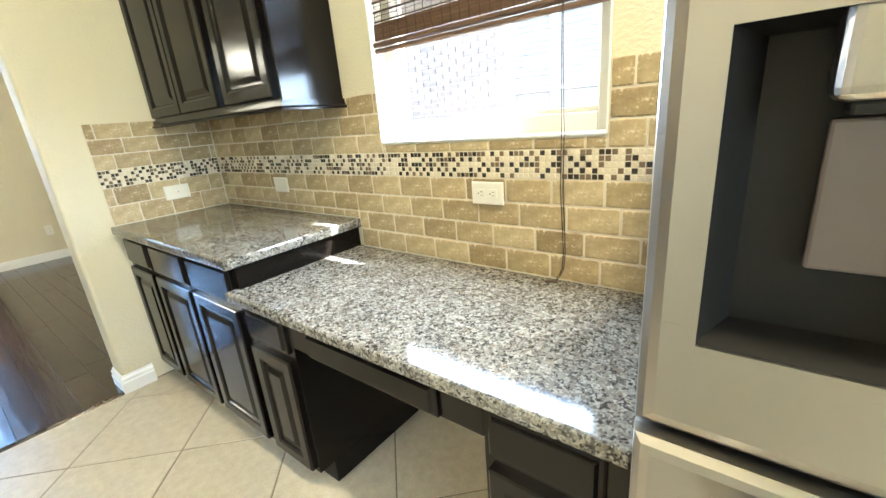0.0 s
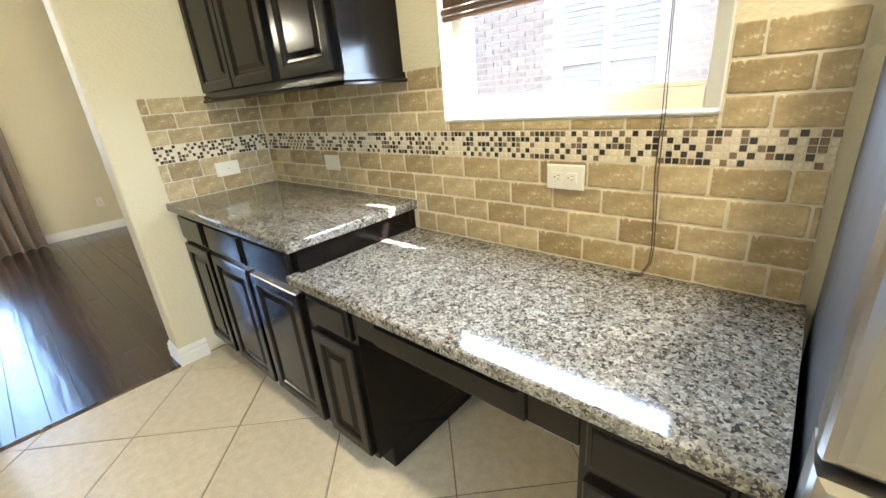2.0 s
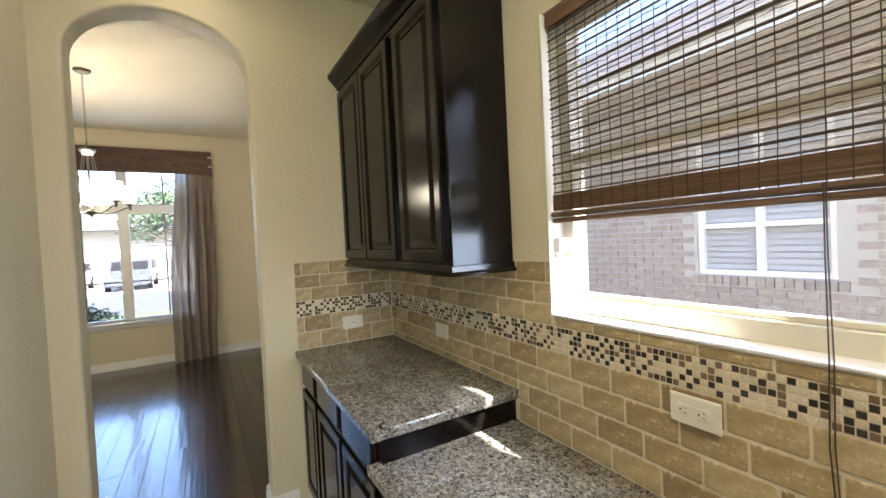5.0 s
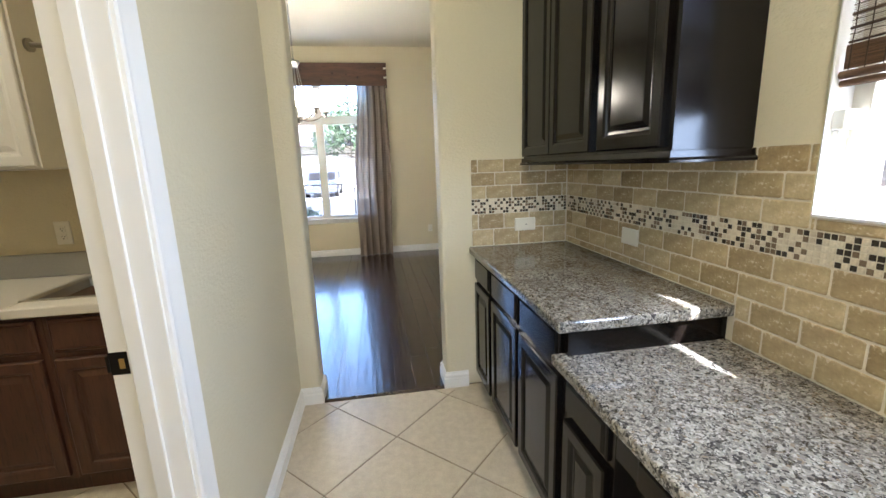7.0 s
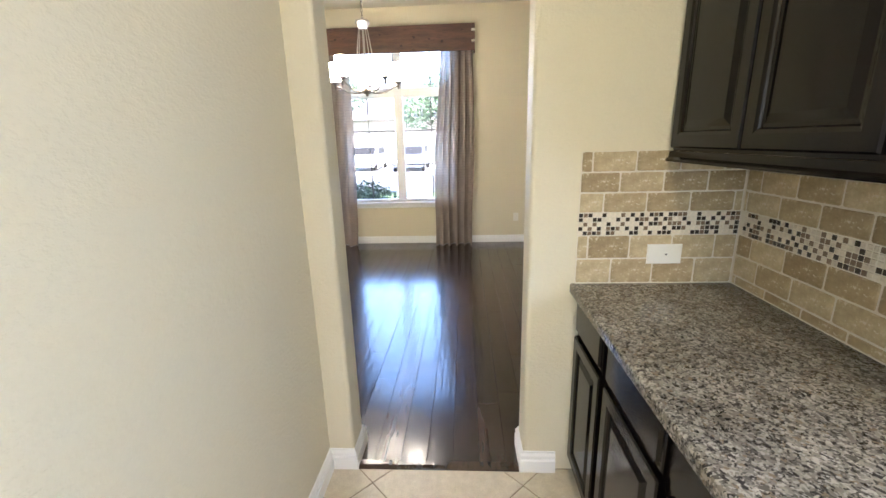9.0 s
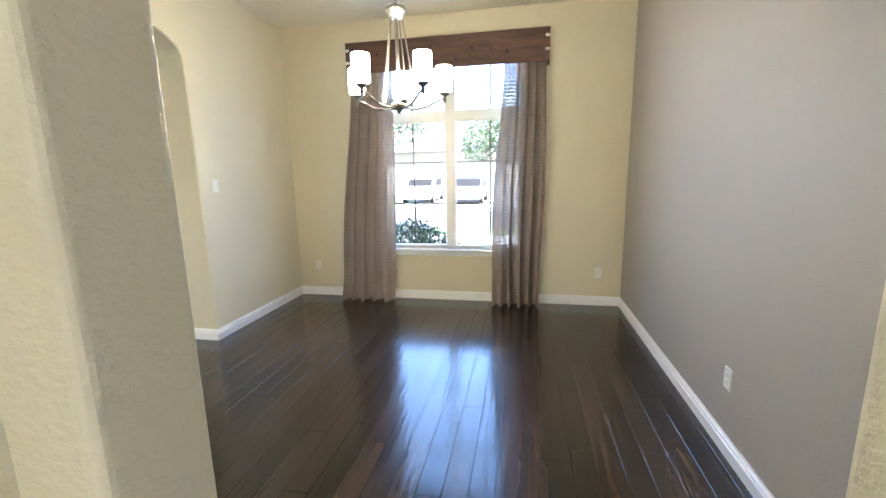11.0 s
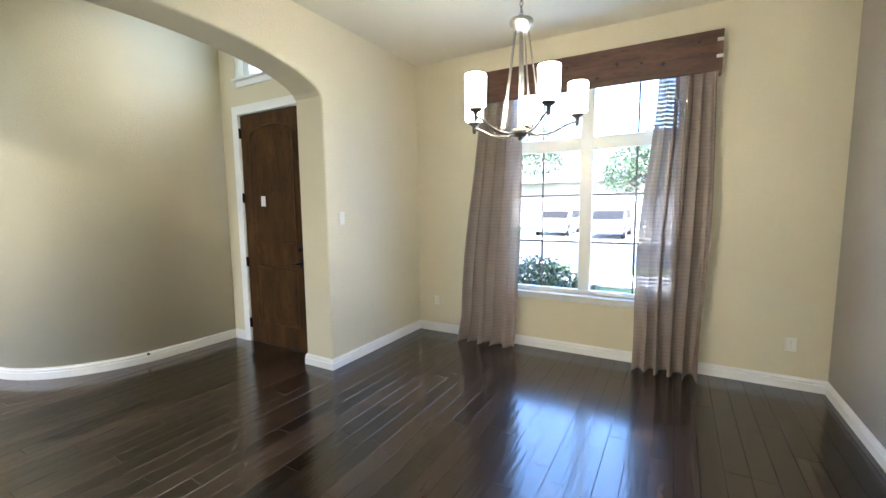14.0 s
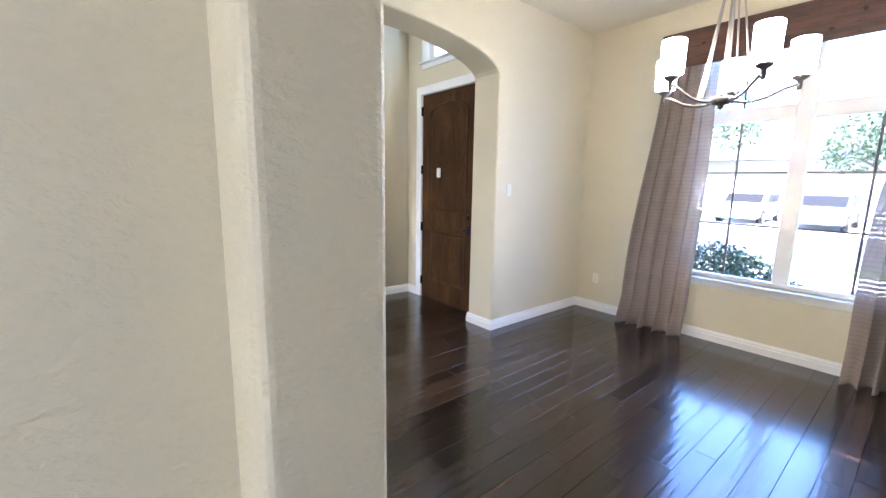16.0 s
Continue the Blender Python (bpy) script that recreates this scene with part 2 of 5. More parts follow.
M_WALL = paint("wall_paint", (0.64, 0.575, 0.405), 0.55, 0.33, 110.0)
# one dining wall takes a darker, greyer tone than M_WALL
M_TAUPE = paint("taupe_wall", (0.345, 0.307, 0.25), 0.55, 0.17, 110.0)
M_CEIL = paint("ceiling_paint", (0.68, 0.63, 0.49), 0.8, 0.3)
M_TRIM = plain("trim_paint", (0.80, 0.79, 0.76), 0.3, vary=0.02, scale=12)
M_CAB = plain("espresso_lacquer", (0.0048, 0.0034, 0.0026), 0.16, vary=0.25, scale=14, spec=0.26)
M_GRANITE = granite("granite")
M_STONE = travertine("travertine", [(0.30, 0.222, 0.115), (0.41, 0.322, 0.175), (0.50, 0.402, 0.235), (0.35, 0.262, 0.138), (0.54, 0.447, 0.27)])
M_GROUT = plain("grout", (0.64, 0.575, 0.44), 0.9, vary=0.1, scale=60, bumpy=0.3)
M_FLOORTILE = travertine("porcelain_tile", [(0.55, 0.495, 0.39), (0.59, 0.53, 0.42), (0.57, 0.51, 0.40)], 0.33, pits=False, cloudy=0.4)
M_FLOORGROUT = plain("floor_grout", (0.24, 0.19, 0.135), 0.9, vary=0.12, scale=50)
M_PLANK = wood("hardwood_plank", (0.015, 0.0088, 0.0055), (0.040, 0.0235, 0.0148), 0.20, (0.5, 6, 6), 1.6, 0.85, coat=0.4, relief=0.2, relief_at=0.004, spec=0.5, scraped=True)
M_UNDER = plain("subfloor", (0.006, 0.005, 0.004), 0.7, vary=0.1)
M_STEEL = brushed_steel("stainless_steel")
M_NICKEL = plain("brushed_nickel", (0.36, 0.34, 0.31), 0.32, 1.0, 0.08, 60)
M_DARKPL = plain("dark_plastic", (0.014, 0.0125, 0.011), 0.45, vary=0.1, spec=0.22)
M_BLACK = plain("black_metal", (0.012, 0.011, 0.010), 0.4, 0.6, 0.1)
M_PLATE = plain("cream_plastic", (0.74, 0.71, 0.62), 0.35, vary=0.02)
M_SLOT = plain("dark_slot", (0.03, 0.03, 0.03), 0.6)
M_VINYL = plain("window_vinyl", (0.62, 0.59, 0.48), 0.35, vary=0.03)
M_WHITEV = plain("white_vinyl", (0.80, 0.80, 0.78), 0.35, vary=0.02)
M_GLASS = glass("window_glass")
M_DOOR = wood("alder_door", (0.028, 0.012, 0.003), (0.080, 0.036, 0.009), 0.5, (4, 4, 0.8), 2.2, 0.05, relief=0.12, spec=0.15)
M_VALANCE = wood("knotty_alder", (0.048, 0.022, 0.012), (0.125, 0.058, 0.030), 0.45, (9, 1.0, 9), 2.0, 0.05, relief=0.2)
M_CURTAIN = fabric("taupe_linen", (0.31, 0.25, 0.205), 0.10, 0.18)
M_REED = wood("bamboo_reed", (0.035, 0.018, 0.010), (0.13, 0.08, 0.045), 0.6, (1.0, 20, 20), 6.0, 0.5, kind="island")
M_REEDLIGHT = wood("pale_reed", (0.26, 0.22, 0.16), (0.52, 0.47, 0.38), 0.6, (1.0, 20, 20), 6.0, 0.3, kind="island")
M_SHADEHEM = wood("shade_hem", (0.07, 0.037, 0.018), (0.17, 0.095, 0.05), 0.6, (1.0, 20, 20), 6.0, 0.2)
M_STRING = plain("brown_cord", (0.05, 0.03, 0.018), 0.8)
M_MAPLE = wood("brown_cabinet", (0.045, 0.018, 0.011), (0.088, 0.037, 0.022), 0.38, (9, 9, 1.0), 2.0, 0.1, relief=0.1)
M_LAMINATE = plain("laminate", (0.60, 0.58, 0.53), 0.4, vary=0.05, scale=120)
M_LAMGREY = plain("laminate_grey", (0.28, 0.275, 0.25), 0.45, vary=0.08, scale=120)
M_WHITECAB = plain("white_cabinet", (0.66, 0.65, 0.62), 0.35, vary=0.03)
M_LAMP = glow("lit_glass", (1.0, 0.85, 0.58), 5.2)

# ---- building helpers ----
def thing(name, at, label, category, group="", kind=""):
    """An empty at the base of a thing."""
    ob = new(name)
    ob.empty_display_size = 0.05
    ob.location = at
    return tagged(ob, label, category, group, kind)


def top_of(ob):
    while ob.parent:
        ob = ob.parent
    return ob


def part(name, bm, material, parent=None, label="", smooth=False):
    """Links a bmesh, made in world coordinates, as one mesh under a thing or a part."""
    if parent is not None:
        bmesh.ops.translate(bm, verts=bm.verts, vec=-top_of(parent).location)
    me = bpy.data.meshes.new(name)
    bm.normal_update()
    if smooth:
        for f in bm.faces:
            f.smooth = True
    bm.to_mesh(me)
    bm.free()
    if material:
        me.materials.append(material)
    ob = new(name, me)
    if parent is not None:
        ob.parent = parent
    if label:
        ob["label"] = label
    return ob


def structure(name, bm, material, label, category, smooth=False):
    return tagged(part(name, bm, material, None, "", smooth), label, category, "", "structure")


def box(bm, x0, x1, y0, y1, z0, z1, bevel=0.0, seg=2):
    vs = [bm.verts.new(p) for p in ((x0, y0, z0), (x1, y0, z0), (x1, y1, z0), (x0, y1, z0), (x0, y0, z1), (x1, y0, z1), (x1, y1, z1), (x0, y1, z1))]
    fs = [bm.faces.new([vs[i] for i in q]) for q in ((3, 2, 1, 0), (4, 5, 6, 7), (0, 1, 5, 4), (1, 2, 6, 5), (2, 3, 7, 6), (3, 0, 4, 7))]
    if bevel:
        es = list({e for f in fs for e in f.edges})
        bmesh.ops.bevel(bm, geom=es, offset=bevel, segments=seg, affect="EDGES", profile=0.5)
    return bm


def boxed(x0, x1, y0, y1, z0, z1, bevel=0.0, seg=2):
    return box(bmesh.new(), x0, x1, y0, y1, z0, z1, bevel, seg)


def tube(bm, pts, r, n=10, r2=None):
    """A round bar along points, closed at the ends."""
    pts = [Vector(p) for p in pts]
    r2 = r if r2 is None else r2
    rings, up = [], None
    for i, p in enumerate(pts):
        d = (pts[min(i + 1, len(pts) - 1)] - pts[max(i - 1, 0)]).normalized()
        if up is None:
            up = d.orthogonal().normalized()
        up = (up - d * up.dot(d)).normalized()
        side = d.cross(up)
        rr = r + (r2 - r) * i / max(1, len(pts) - 1)
        rings.append([bm.verts.new(p + rr * (math.cos(2 * math.pi * k / n) * up + math.sin(2 * math.pi * k / n) * side)) for k in range(n)])
    for a, b in zip(rings, rings[1:]):
        for k in range(n):
            bm.faces.new((a[k], a[(k + 1) % n], b[(k + 1) % n], b[k]))
    bm.faces.new(rings[0][::-1])
    bm.faces.new(rings[-1])
    return bm


def lathe(bm, centre, profile, n=20):
    """A turned body about z; profile: rows of radius and height."""
    cx, cy, cz = centre
    rings = [[bm.verts.new((cx + r * math.cos(2 * math.pi * k / n), cy + r * math.sin(2 * math.pi * k / n), cz + z)) for k in range(n)] for r, z in profile]
    for a, b in zip(rings, rings[1:]):
        for k in range(n):
            bm.faces.new((a[k], a[(k + 1) % n], b[(k + 1) % n], b[k]))
    bm.faces.new(rings[0][::-1])
    bm.faces.new(rings[-1])
    return bm


def prism(bm, outline, axis, a, b):
    """An outline in the two other axes, pulled along axis ('x', 'y' or 'z') from a to b."""
    def at(p, d):
        return {"x": (d, p[0], p[1]), "y": (p[0], d, p[1]), "z": (p[0], p[1], d)}[axis]
    lo, hi = [bm.verts.new(at(p, a)) for p in outline], [bm.verts.new(at(p, b)) for p in outline]
    n = len(outline)
    bm.faces.new(lo[::-1])
    bm.faces.new(hi)
    for i in range(n):
        bm.faces.new((lo[i], lo[(i + 1) % n], hi[(i + 1) % n], hi[i]))
    bmesh.ops.recalc_face_normals(bm, faces=bm.faces)
    return bm


def sweep(bm, path, profile, normal, closed=False):
    """Carries a profile (rows of sideways, along normal) along a flat path with mitred corners; sideways is to the left of the path."""
    normal, path = Vector(normal), [Vector(p) for p in path]
    n, rings = len(path), []
    for i, p in enumerate(path):
        before = (p - path[i - 1]).normalized() if i or closed else None
        after = (path[(i + 1) % n] - p).normalized() if i < n - 1 or closed else None
        before, after = before or after, after or before
        l1, l2 = normal.cross(before), normal.cross(after)
        left = (l1 + l2).normalized()
        left /= max(0.3, left.dot(l1))
        rings.append([bm.verts.new(p + left * a + normal * b) for a, b in profile])
    k = len(profile)
    for i in range(n if closed else n - 1):
        r, s = rings[i], rings[(i + 1) % n]
        for j in range(k):
            bm.faces.new((r[j], r[(j + 1) % k], s[(j + 1) % k], s[j]))
    if not closed:
        bm.faces.new(rings[0][::-1])
        bm.faces.new(rings[-1])
    bmesh.ops.recalc_face_normals(bm, faces=bm.faces)
    return bm


BASE_PROFILE = [(0, 0), (0.016, 0), (0.016, 0.062), (0.009, 0.069), (0.009, 0.074), (0.014, 0.078), (0.013, 0.087), (0.005, 0.097), (0.004, 0.106), (0, 0.106)]
CASING_PROFILE = [(0, 0), (0, 0.012), (0.006, 0.016), (0.02, 0.012), (0.05, 0.017), (0.062, 0.02), (0.07, 0.016), (0.07, 0)]


def baseboard(path):
    """Skirting along a path in plan, standing out to its left."""
    bm = sweep(bmesh.new(), [(x, y, 0) for x, y in path], BASE_PROFILE, (0, 0, 1))
    return structure("baseboard", bm, M_TRIM, "white painted ogee baseboard along the wall", "baseboard")


def stepped(bm, outlines, place):
    """Nested outlines of equal length, each with its depth, joined ring to ring and closed; place(u, v, d) gives the world point."""
    rings = [[bm.verts.new(place(u, v, d)) for u, v in o] for o, d in outlines]
    for a, b in zip(rings, rings[1:]):
        for k in range(len(a)):
            bm.faces.new((a[k], a[(k + 1) % len(a)], b[(k + 1) % len(a)], b[k]))
    bm.faces.new(rings[-1])
    bm.faces.new(rings[0][::-1])
    bmesh.ops.recalc_face_normals(bm, faces=bm.faces)
    return bm


def rect(u0, u1, v0, v1, i=0.0):
    return [(u0 + i, v0 + i), (u1 - i, v0 + i), (u1 - i, v1 - i), (u0 + i, v1 - i)]


def panel_front(u0, u1, v0, v1, place, t=0.02, stile=0.052):
    """A raised-panel cabinet door; d grows out of the front."""
    r = lambda i: rect(u0, u1, v0, v1, i)  # noqa: E731
    rows = [(r(0), -t), (r(0), -0.005), (r(0.005), 0), (r(stile - 0.01), 0), (r(stile), -0.004), (r(stile + 0.004), -0.010), (r(stile + 0.014), -0.011),
            (r(stile + 0.036), -0.003), (r(stile + 0.040), -0.003)]
    return stepped(bmesh.new(), rows, place)


def drawer_front(u0, u1, v0, v1, place, t=0.02):
    r = lambda i: rect(u0, u1, v0, v1, i)  # noqa: E731
    return stepped(bmesh.new(), [(r(0), -t), (r(0), -0.012), (r(0.004), -0.009), (r(0.012), -0.008), (r(0.018), 0), (r(0.022), 0)], place)


def arch_top(a, b, spring, rise, n=20):
    """Points of a half ellipse from (a, spring) to (b, spring)."""
    c, h = (a + b) / 2, (b - a) / 2
    return [(c - h * math.cos(math.pi * i / n), spring + rise * math.sin(math.pi * i / n)) for i in range(n + 1)]


def rounded(ob, width=0.012, seg=3, angle=40):
    m = ob.modifiers.new("bevel", "BEVEL")
    m.width, m.segments, m.limit_method, m.angle_limit = width, seg, "ANGLE", radians(angle)
    return ob

# ---- structure ----
KX, DX, WX = -2.31, -2.47, -6.70          # arch wall: kitchen face, dining face; window wall face
BY, RY, LY, NY = 1.438, 1.390, -2.50, -0.25   # desk wall; dining walls; nook's plain wall
CEIL, CEIL_K, CEIL_F = 3.20, 3.05, 4.60

# desk wall with its window
WIN = (-0.859, 0.011, 1.24, 2.29)
bm = bmesh.new()
box(bm, DX, WIN[0], BY, 1.60, 0, CEIL)
box(bm, WIN[1], 3.7, BY, 1.60, 0, CEIL)
box(bm, WIN[0], WIN[1], BY, 1.60, 0, WIN[2])
box(bm, WIN[0], WIN[1], BY, 1.60, WIN[3], CEIL)
wall_north = structure("wall_north", bm, M_WALL, "cream painted textured wall behind the desk", "wall")

# dining side wall without openings
structure("wall_dining_north", boxed(WX - 0.16, DX, RY, 1.60, 0, CEIL), M_TAUPE, "plain dining room wall in a darker taupe tone", "wall")

# arch wall between nook and dining room
ARCH = (-0.135, 0.645, 2.49, 0.27)
outline = [(-2.84, 0), (ARCH[0], 0), *arch_top(*ARCH), (ARCH[1], 0), (BY, 0), (BY, CEIL), (-2.84, CEIL)]
wall_arch = structure("wall_arch", prism(bmesh.new(), outline, "x", DX, KX), M_WALL, "cream textured wall with rounded arched doorway", "wall")
rounded(wall_arch, 0.018, 4, 50)

# dining wall with the wide arch to the foyer
ARCH2 = (-5.17, -2.66, 2.49, 0.285)
outline = [(WX - 0.16, 0), (ARCH2[0], 0), *arch_top(*ARCH2, 28), (ARCH2[1], 0), (DX, 0), (DX, CEIL_F), (WX - 0.16, CEIL_F)]
wall_south = structure("wall_dining_south", prism(bmesh.new(), outline, "y", LY, -2.84), M_WALL, "cream textured wall with a wide low arch to the foyer", "wall")
rounded(wall_south, 0.018, 4, 50)

# window wall of the dining room
DW = (-1.37, 0.31, 0.62, 2.82)
bm = bmesh.new()
box(bm, WX - 0.16, WX, -2.84, DW[0], 0, CEIL)
box(bm, WX - 0.16, WX, DW[1], RY, 0, CEIL)
box(bm, WX - 0.16, WX, DW[0], DW[1], 0, DW[2])
box(bm, WX - 0.16, WX, DW[0], DW[1], DW[3], CEIL)
structure("wall_west", bm, M_WALL, "cream painted wall round the tall dining window", "wall")

# front wall of the foyer with door and transom window
FX = -5.36
DOOR = (-3.985, -2.98, 2.57)
TRAN = (-3.93, -3.00, 2.93, 4.05)
bm = bmesh.new()
box(bm, FX - 0.16, FX, -4.75, DOOR[0], 0, CEIL_F)
box(bm, FX - 0.16, FX, DOOR[1], -2.84, 0, CEIL_F)
box(bm, FX - 0.16, FX, DOOR[0], DOOR[1], DOOR[2], TRAN[2])
box(bm, FX - 0.16, FX, DOOR[0], DOOR[1], TRAN[3], CEIL_F)
structure("wall_foyer_front", bm, M_WALL, "cream painted wall with the entrance door", "wall")

# curved foyer wall
curve = [(-5.36, -4.27), (-4.85, -4.275)]
for i in range(0, 15):
    a = radians(90 - 6.2 * i)
    curve.append((-4.68 + 1.12 * math.cos(a), -5.24 + 0.955 * math.sin(a)))
curve += [(-3.55, -5.62)]
bm = bmesh.new()
back = [(x - 0.10, y - 0.15) for x, y in curve]
prism(bm, curve + back[::-1], "z", 0, CEIL_F)
for f in bm.faces:
    f.smooth = abs(f.normal.z) < 0.5
structure("wall_foyer_curved", bm, M_WALL, "cream painted wall curving through the foyer", "wall")
HALL = (-3.44, -2.36, 2.50, 0.30)
outline = [(-3.75, 0), (HALL[0], 0), *arch_top(*HALL), (HALL[1], 0), (-2.1, 0), (-2.1, CEIL_F), (-3.75, CEIL_F)]
wall_hall = structure("wall_hall_arch", prism(bmesh.new(), outline, "y", -5.95, -5.70), M_WALL, "cream wall with an arched hallway opening", "wall")
rounded(wall_hall, 0.018, 4, 50)
bm = bmesh.new()
box(bm, -3.80, -3.66, -8.8, -5.95, 0, CEIL_K)
box(bm, -3.80, -2.0, -8.95, -8.8, 0, CEIL_K)
box(bm, -2.14, -2.0, -8.8, -5.95, 0, CEIL_K)
structure("wall_hallway", bm, M_WALL, "cream painted hallway walls", "wall")
# wide opening is invented, lets the fill light reach the curved wall
bm = box(bmesh.new(), -2.31, -2.1, -5.70, -2.84, 2.75, CEIL_F)
box(bm, -2.31, -2.1, -5.70, -5.45, 0, 2.75)
box(bm, -2.31, -2.1, -3.12, -2.84, 0, 2.75)
structure("wall_foyer_east", bm, M_WALL, "cream painted foyer side wall with an added opening for fill light", "wall")

# nook's plain wall with the laundry doorway
LD = (-0.985, -0.19, 2.08)
bm = bmesh.new()
box(bm, KX, LD[0], NY - 0.13, NY, 0, CEIL_K)
box(bm, LD[1], 0.55, NY - 0.13, NY, 0, CEIL_K)
box(bm, LD[0], LD[1], NY - 0.13, NY, LD[2], CEIL_K)
structure("wall_nook_south", bm, M_WALL, "cream textured wall with the laundry doorway", "wall")
bm = bmesh.new()
box(bm, KX, 0.55, -2.60, -2.48, 0, CEIL_K)
box(bm, 0.43, 0.55, -2.48, NY - 0.13, 0, CEIL_K)
structure("wall_laundry", bm, M_WALL, "cream painted laundry room walls", "wall")
bm = bmesh.new()
box(bm, 3.6, 3.75, -4.0, -2.9, 0, CEIL)
box(bm, 3.6, 3.75, 0.1, BY, 0, CEIL)
box(bm, 3.6, 3.75, -2.9, 0.1, 0, 0.8)
box(bm, 3.6, 3.75, -2.9, 0.1, 2.5, CEIL)
box(bm, 0.55, 3.6, -4.0, -3.85, 0, CEIL)
box(bm, 0.43, 0.55, -3.85, -2.60, 0, CEIL)
structure("wall_kitchen_far", bm, M_WALL, "cream painted kitchen walls", "wall")

# unseen room added behind the foyer's side opening, carries fill, keeps sky out
bm = bmesh.new()
box(bm, 3.6, 3.75, -4.05, -4.0, 0, CEIL)
box(bm, 3.6, 3.75, -8.95, -6.45, 0, CEIL)
box(bm, 3.6, 3.75, -6.45, -4.05, 0, 0.75)
box(bm, 3.6, 3.75, -6.45, -4.05, 2.45, CEIL)
box(bm, -2.0, 3.75, -9.1, -8.95, 0, CEIL)
box(bm, -2.1, -2.0, -5.95, -5.70, 0, CEIL)
structure("wall_fill_room", bm, M_WALL, "cream painted walls of an added unseen room", "wall")

# ceilings
# lid of the added room, shuts out sky light
structure("ceiling_fill_room", boxed(-2.1, 3.75, -9.1, -2.6, CEIL, CEIL + 0.12), M_CEIL, "pale ceiling of an added unseen room", "ceiling")
structure("ceiling_dining", boxed(WX - 0.16, DX, -2.5, 1.6, CEIL, CEIL + 0.12), M_CEIL, "pale textured dining room ceiling", "ceiling")
structure("ceiling_kitchen", boxed(KX, 3.75, -4.0, BY, CEIL_K, CEIL_K + 0.12), M_CEIL, "pale textured kitchen ceiling", "ceiling")
structure("ceiling_foyer", boxed(FX - 0.16, -2.1, -5.95, -2.5, CEIL_F, CEIL_F + 0.12), M_CEIL, "pale high foyer ceiling", "ceiling")
structure("ceiling_hall", boxed(-3.8, -2.0, -8.95, -5.95, CEIL_K, CEIL_K + 0.12), M_CEIL, "pale hallway ceiling", "ceiling")
bm = bmesh.new()
box(bm, WX - 0.3, 3.9, -9.1, 1.75, CEIL_F + 0.13, CEIL_F + 0.25)
structure("roof_slab", bm, M_CEIL, "plain roof over the house", "roof")

# floors
# floor of the same added, unseen room
structure("floor_family_room", boxed(KX - 0.012, 3.75, -9.1, -4.0, -0.12, -0.001), M_PLANK, "dark hardwood floor of an added unseen room", "wood floor")
floor_k = structure("floor_tile", boxed(KX - 0.01, 3.75, -4.0, BY, -0.12, -0.004), M_FLOORGROUT, "beige square floor tiles laid diagonally", "tiled floor")
floor_w = structure("floor_wood", boxed(WX - 0.16, KX - 0.012, -6.0, 1.6, -0.12, -0.006), M_UNDER, "dark hand-scraped hardwood plank floor", "wood floor")
floor_h = structure("floor_hall", boxed(-3.8, -2.0, -8.95, -6.0, -0.12, -0.001), M_FLOORTILE, "beige tiled hallway floor", "tiled floor")
bm = bmesh.new()
prism(bm, [(KX - 0.035, 0.0), (KX + 0.012, 0.0), (KX + 0.008, 0.006), (KX - 0.008, 0.011), (KX - 0.035, 0.011)], "y", ARCH[0] + 0.01, ARCH[1] - 0.01)
structure("threshold", bm, M_PLANK, "dark wood threshold strip in the archway", "threshold")

# baseboards (standing out to the left of each path)
baseboard([(KX, 0.66 + 0.13), (KX, ARCH[1]), (DX, ARCH[1]), (DX, RY), (WX, RY), (WX, LY), (ARCH2[0], LY), (ARCH2[0], -2.84), (FX, -2.84), (FX, -2.91)])
baseboard([(FX, -4.07), (FX, -4.26), *curve[1:], (-3.55, -5.70), (HALL[0], -5.70), (HALL[0], -5.95), (-3.66, -5.95), (-3.66, -7.40)])
baseboard([(-3.66, -8.42), (-3.66, -8.8), (-2.14, -8.8)])
baseboard([(LD[0] - 0.075, NY), (KX, NY), (KX, ARCH[0]), (DX, ARCH[0]), (DX, LY), (ARCH2[1], LY), (ARCH2[1], -2.84)][::-1])
baseboard([(-0.83, BY), (0.0, BY)][::-1])

# unseen roof overhang along the desk wall, sized to leave a thin sun strip
bm = bmesh.new()
box(bm, -3.2, 4.2, 1.60, 1.903, 2.66, 2.78)
# slab outside the far kitchen window, added only to block the sun
box(bm, 3.76, 7.2, -4.5, 1.98, 2.55, 2.65)
box(bm, -3.2, 4.2, 1.45, 1.60, 2.66, 2.78)
structure("eave_and_sun_blocker", bm, M_TRIM, "white painted roof overhang above the window and unseen sun-blocking slab", "eave")

# ---- nook: cabinets ----
def front_place(y):
    """Fronts that face the room, towards -y."""
    return lambda u, v, d: (u, y - d, v)


def base_cabinet(x0, x1, y0, top, doors, drawers, label, side_right=False):
    cab = thing("base_cabinet", ((x0 + x1) / 2, 1.1, 0), label, "cabinet", "base cabinets under the counters")
    bm = bmesh.new()
    box(bm, x0, x1, y0 + 0.02, BY - 0.002, 0.10, top, 0.0015, 1)
    part("body", bm, M_CAB, cab)
    part("toe_kick", boxed(x0 + 0.002, x1 - 0.002, y0 + 0.085, y0 + 0.10, 0, 0.10), M_CAB, cab)
    if side_right:
        part("side_panel", boxed(x1 - 0.016, x1 - 0.001, y0 + 0.10, BY - 0.003, 0, 0.099), M_CAB, cab)
    for u0, u1, v0, v1 in drawers:
        part("drawer", drawer_front(u0, u1, v0, v1, front_place(y0)), M_CAB, cab)
    for u0, u1, v0, v1 in doors:
        part("door", panel_front(u0, u1, v0, v1, front_place(y0)), M_CAB, cab)
    return cab


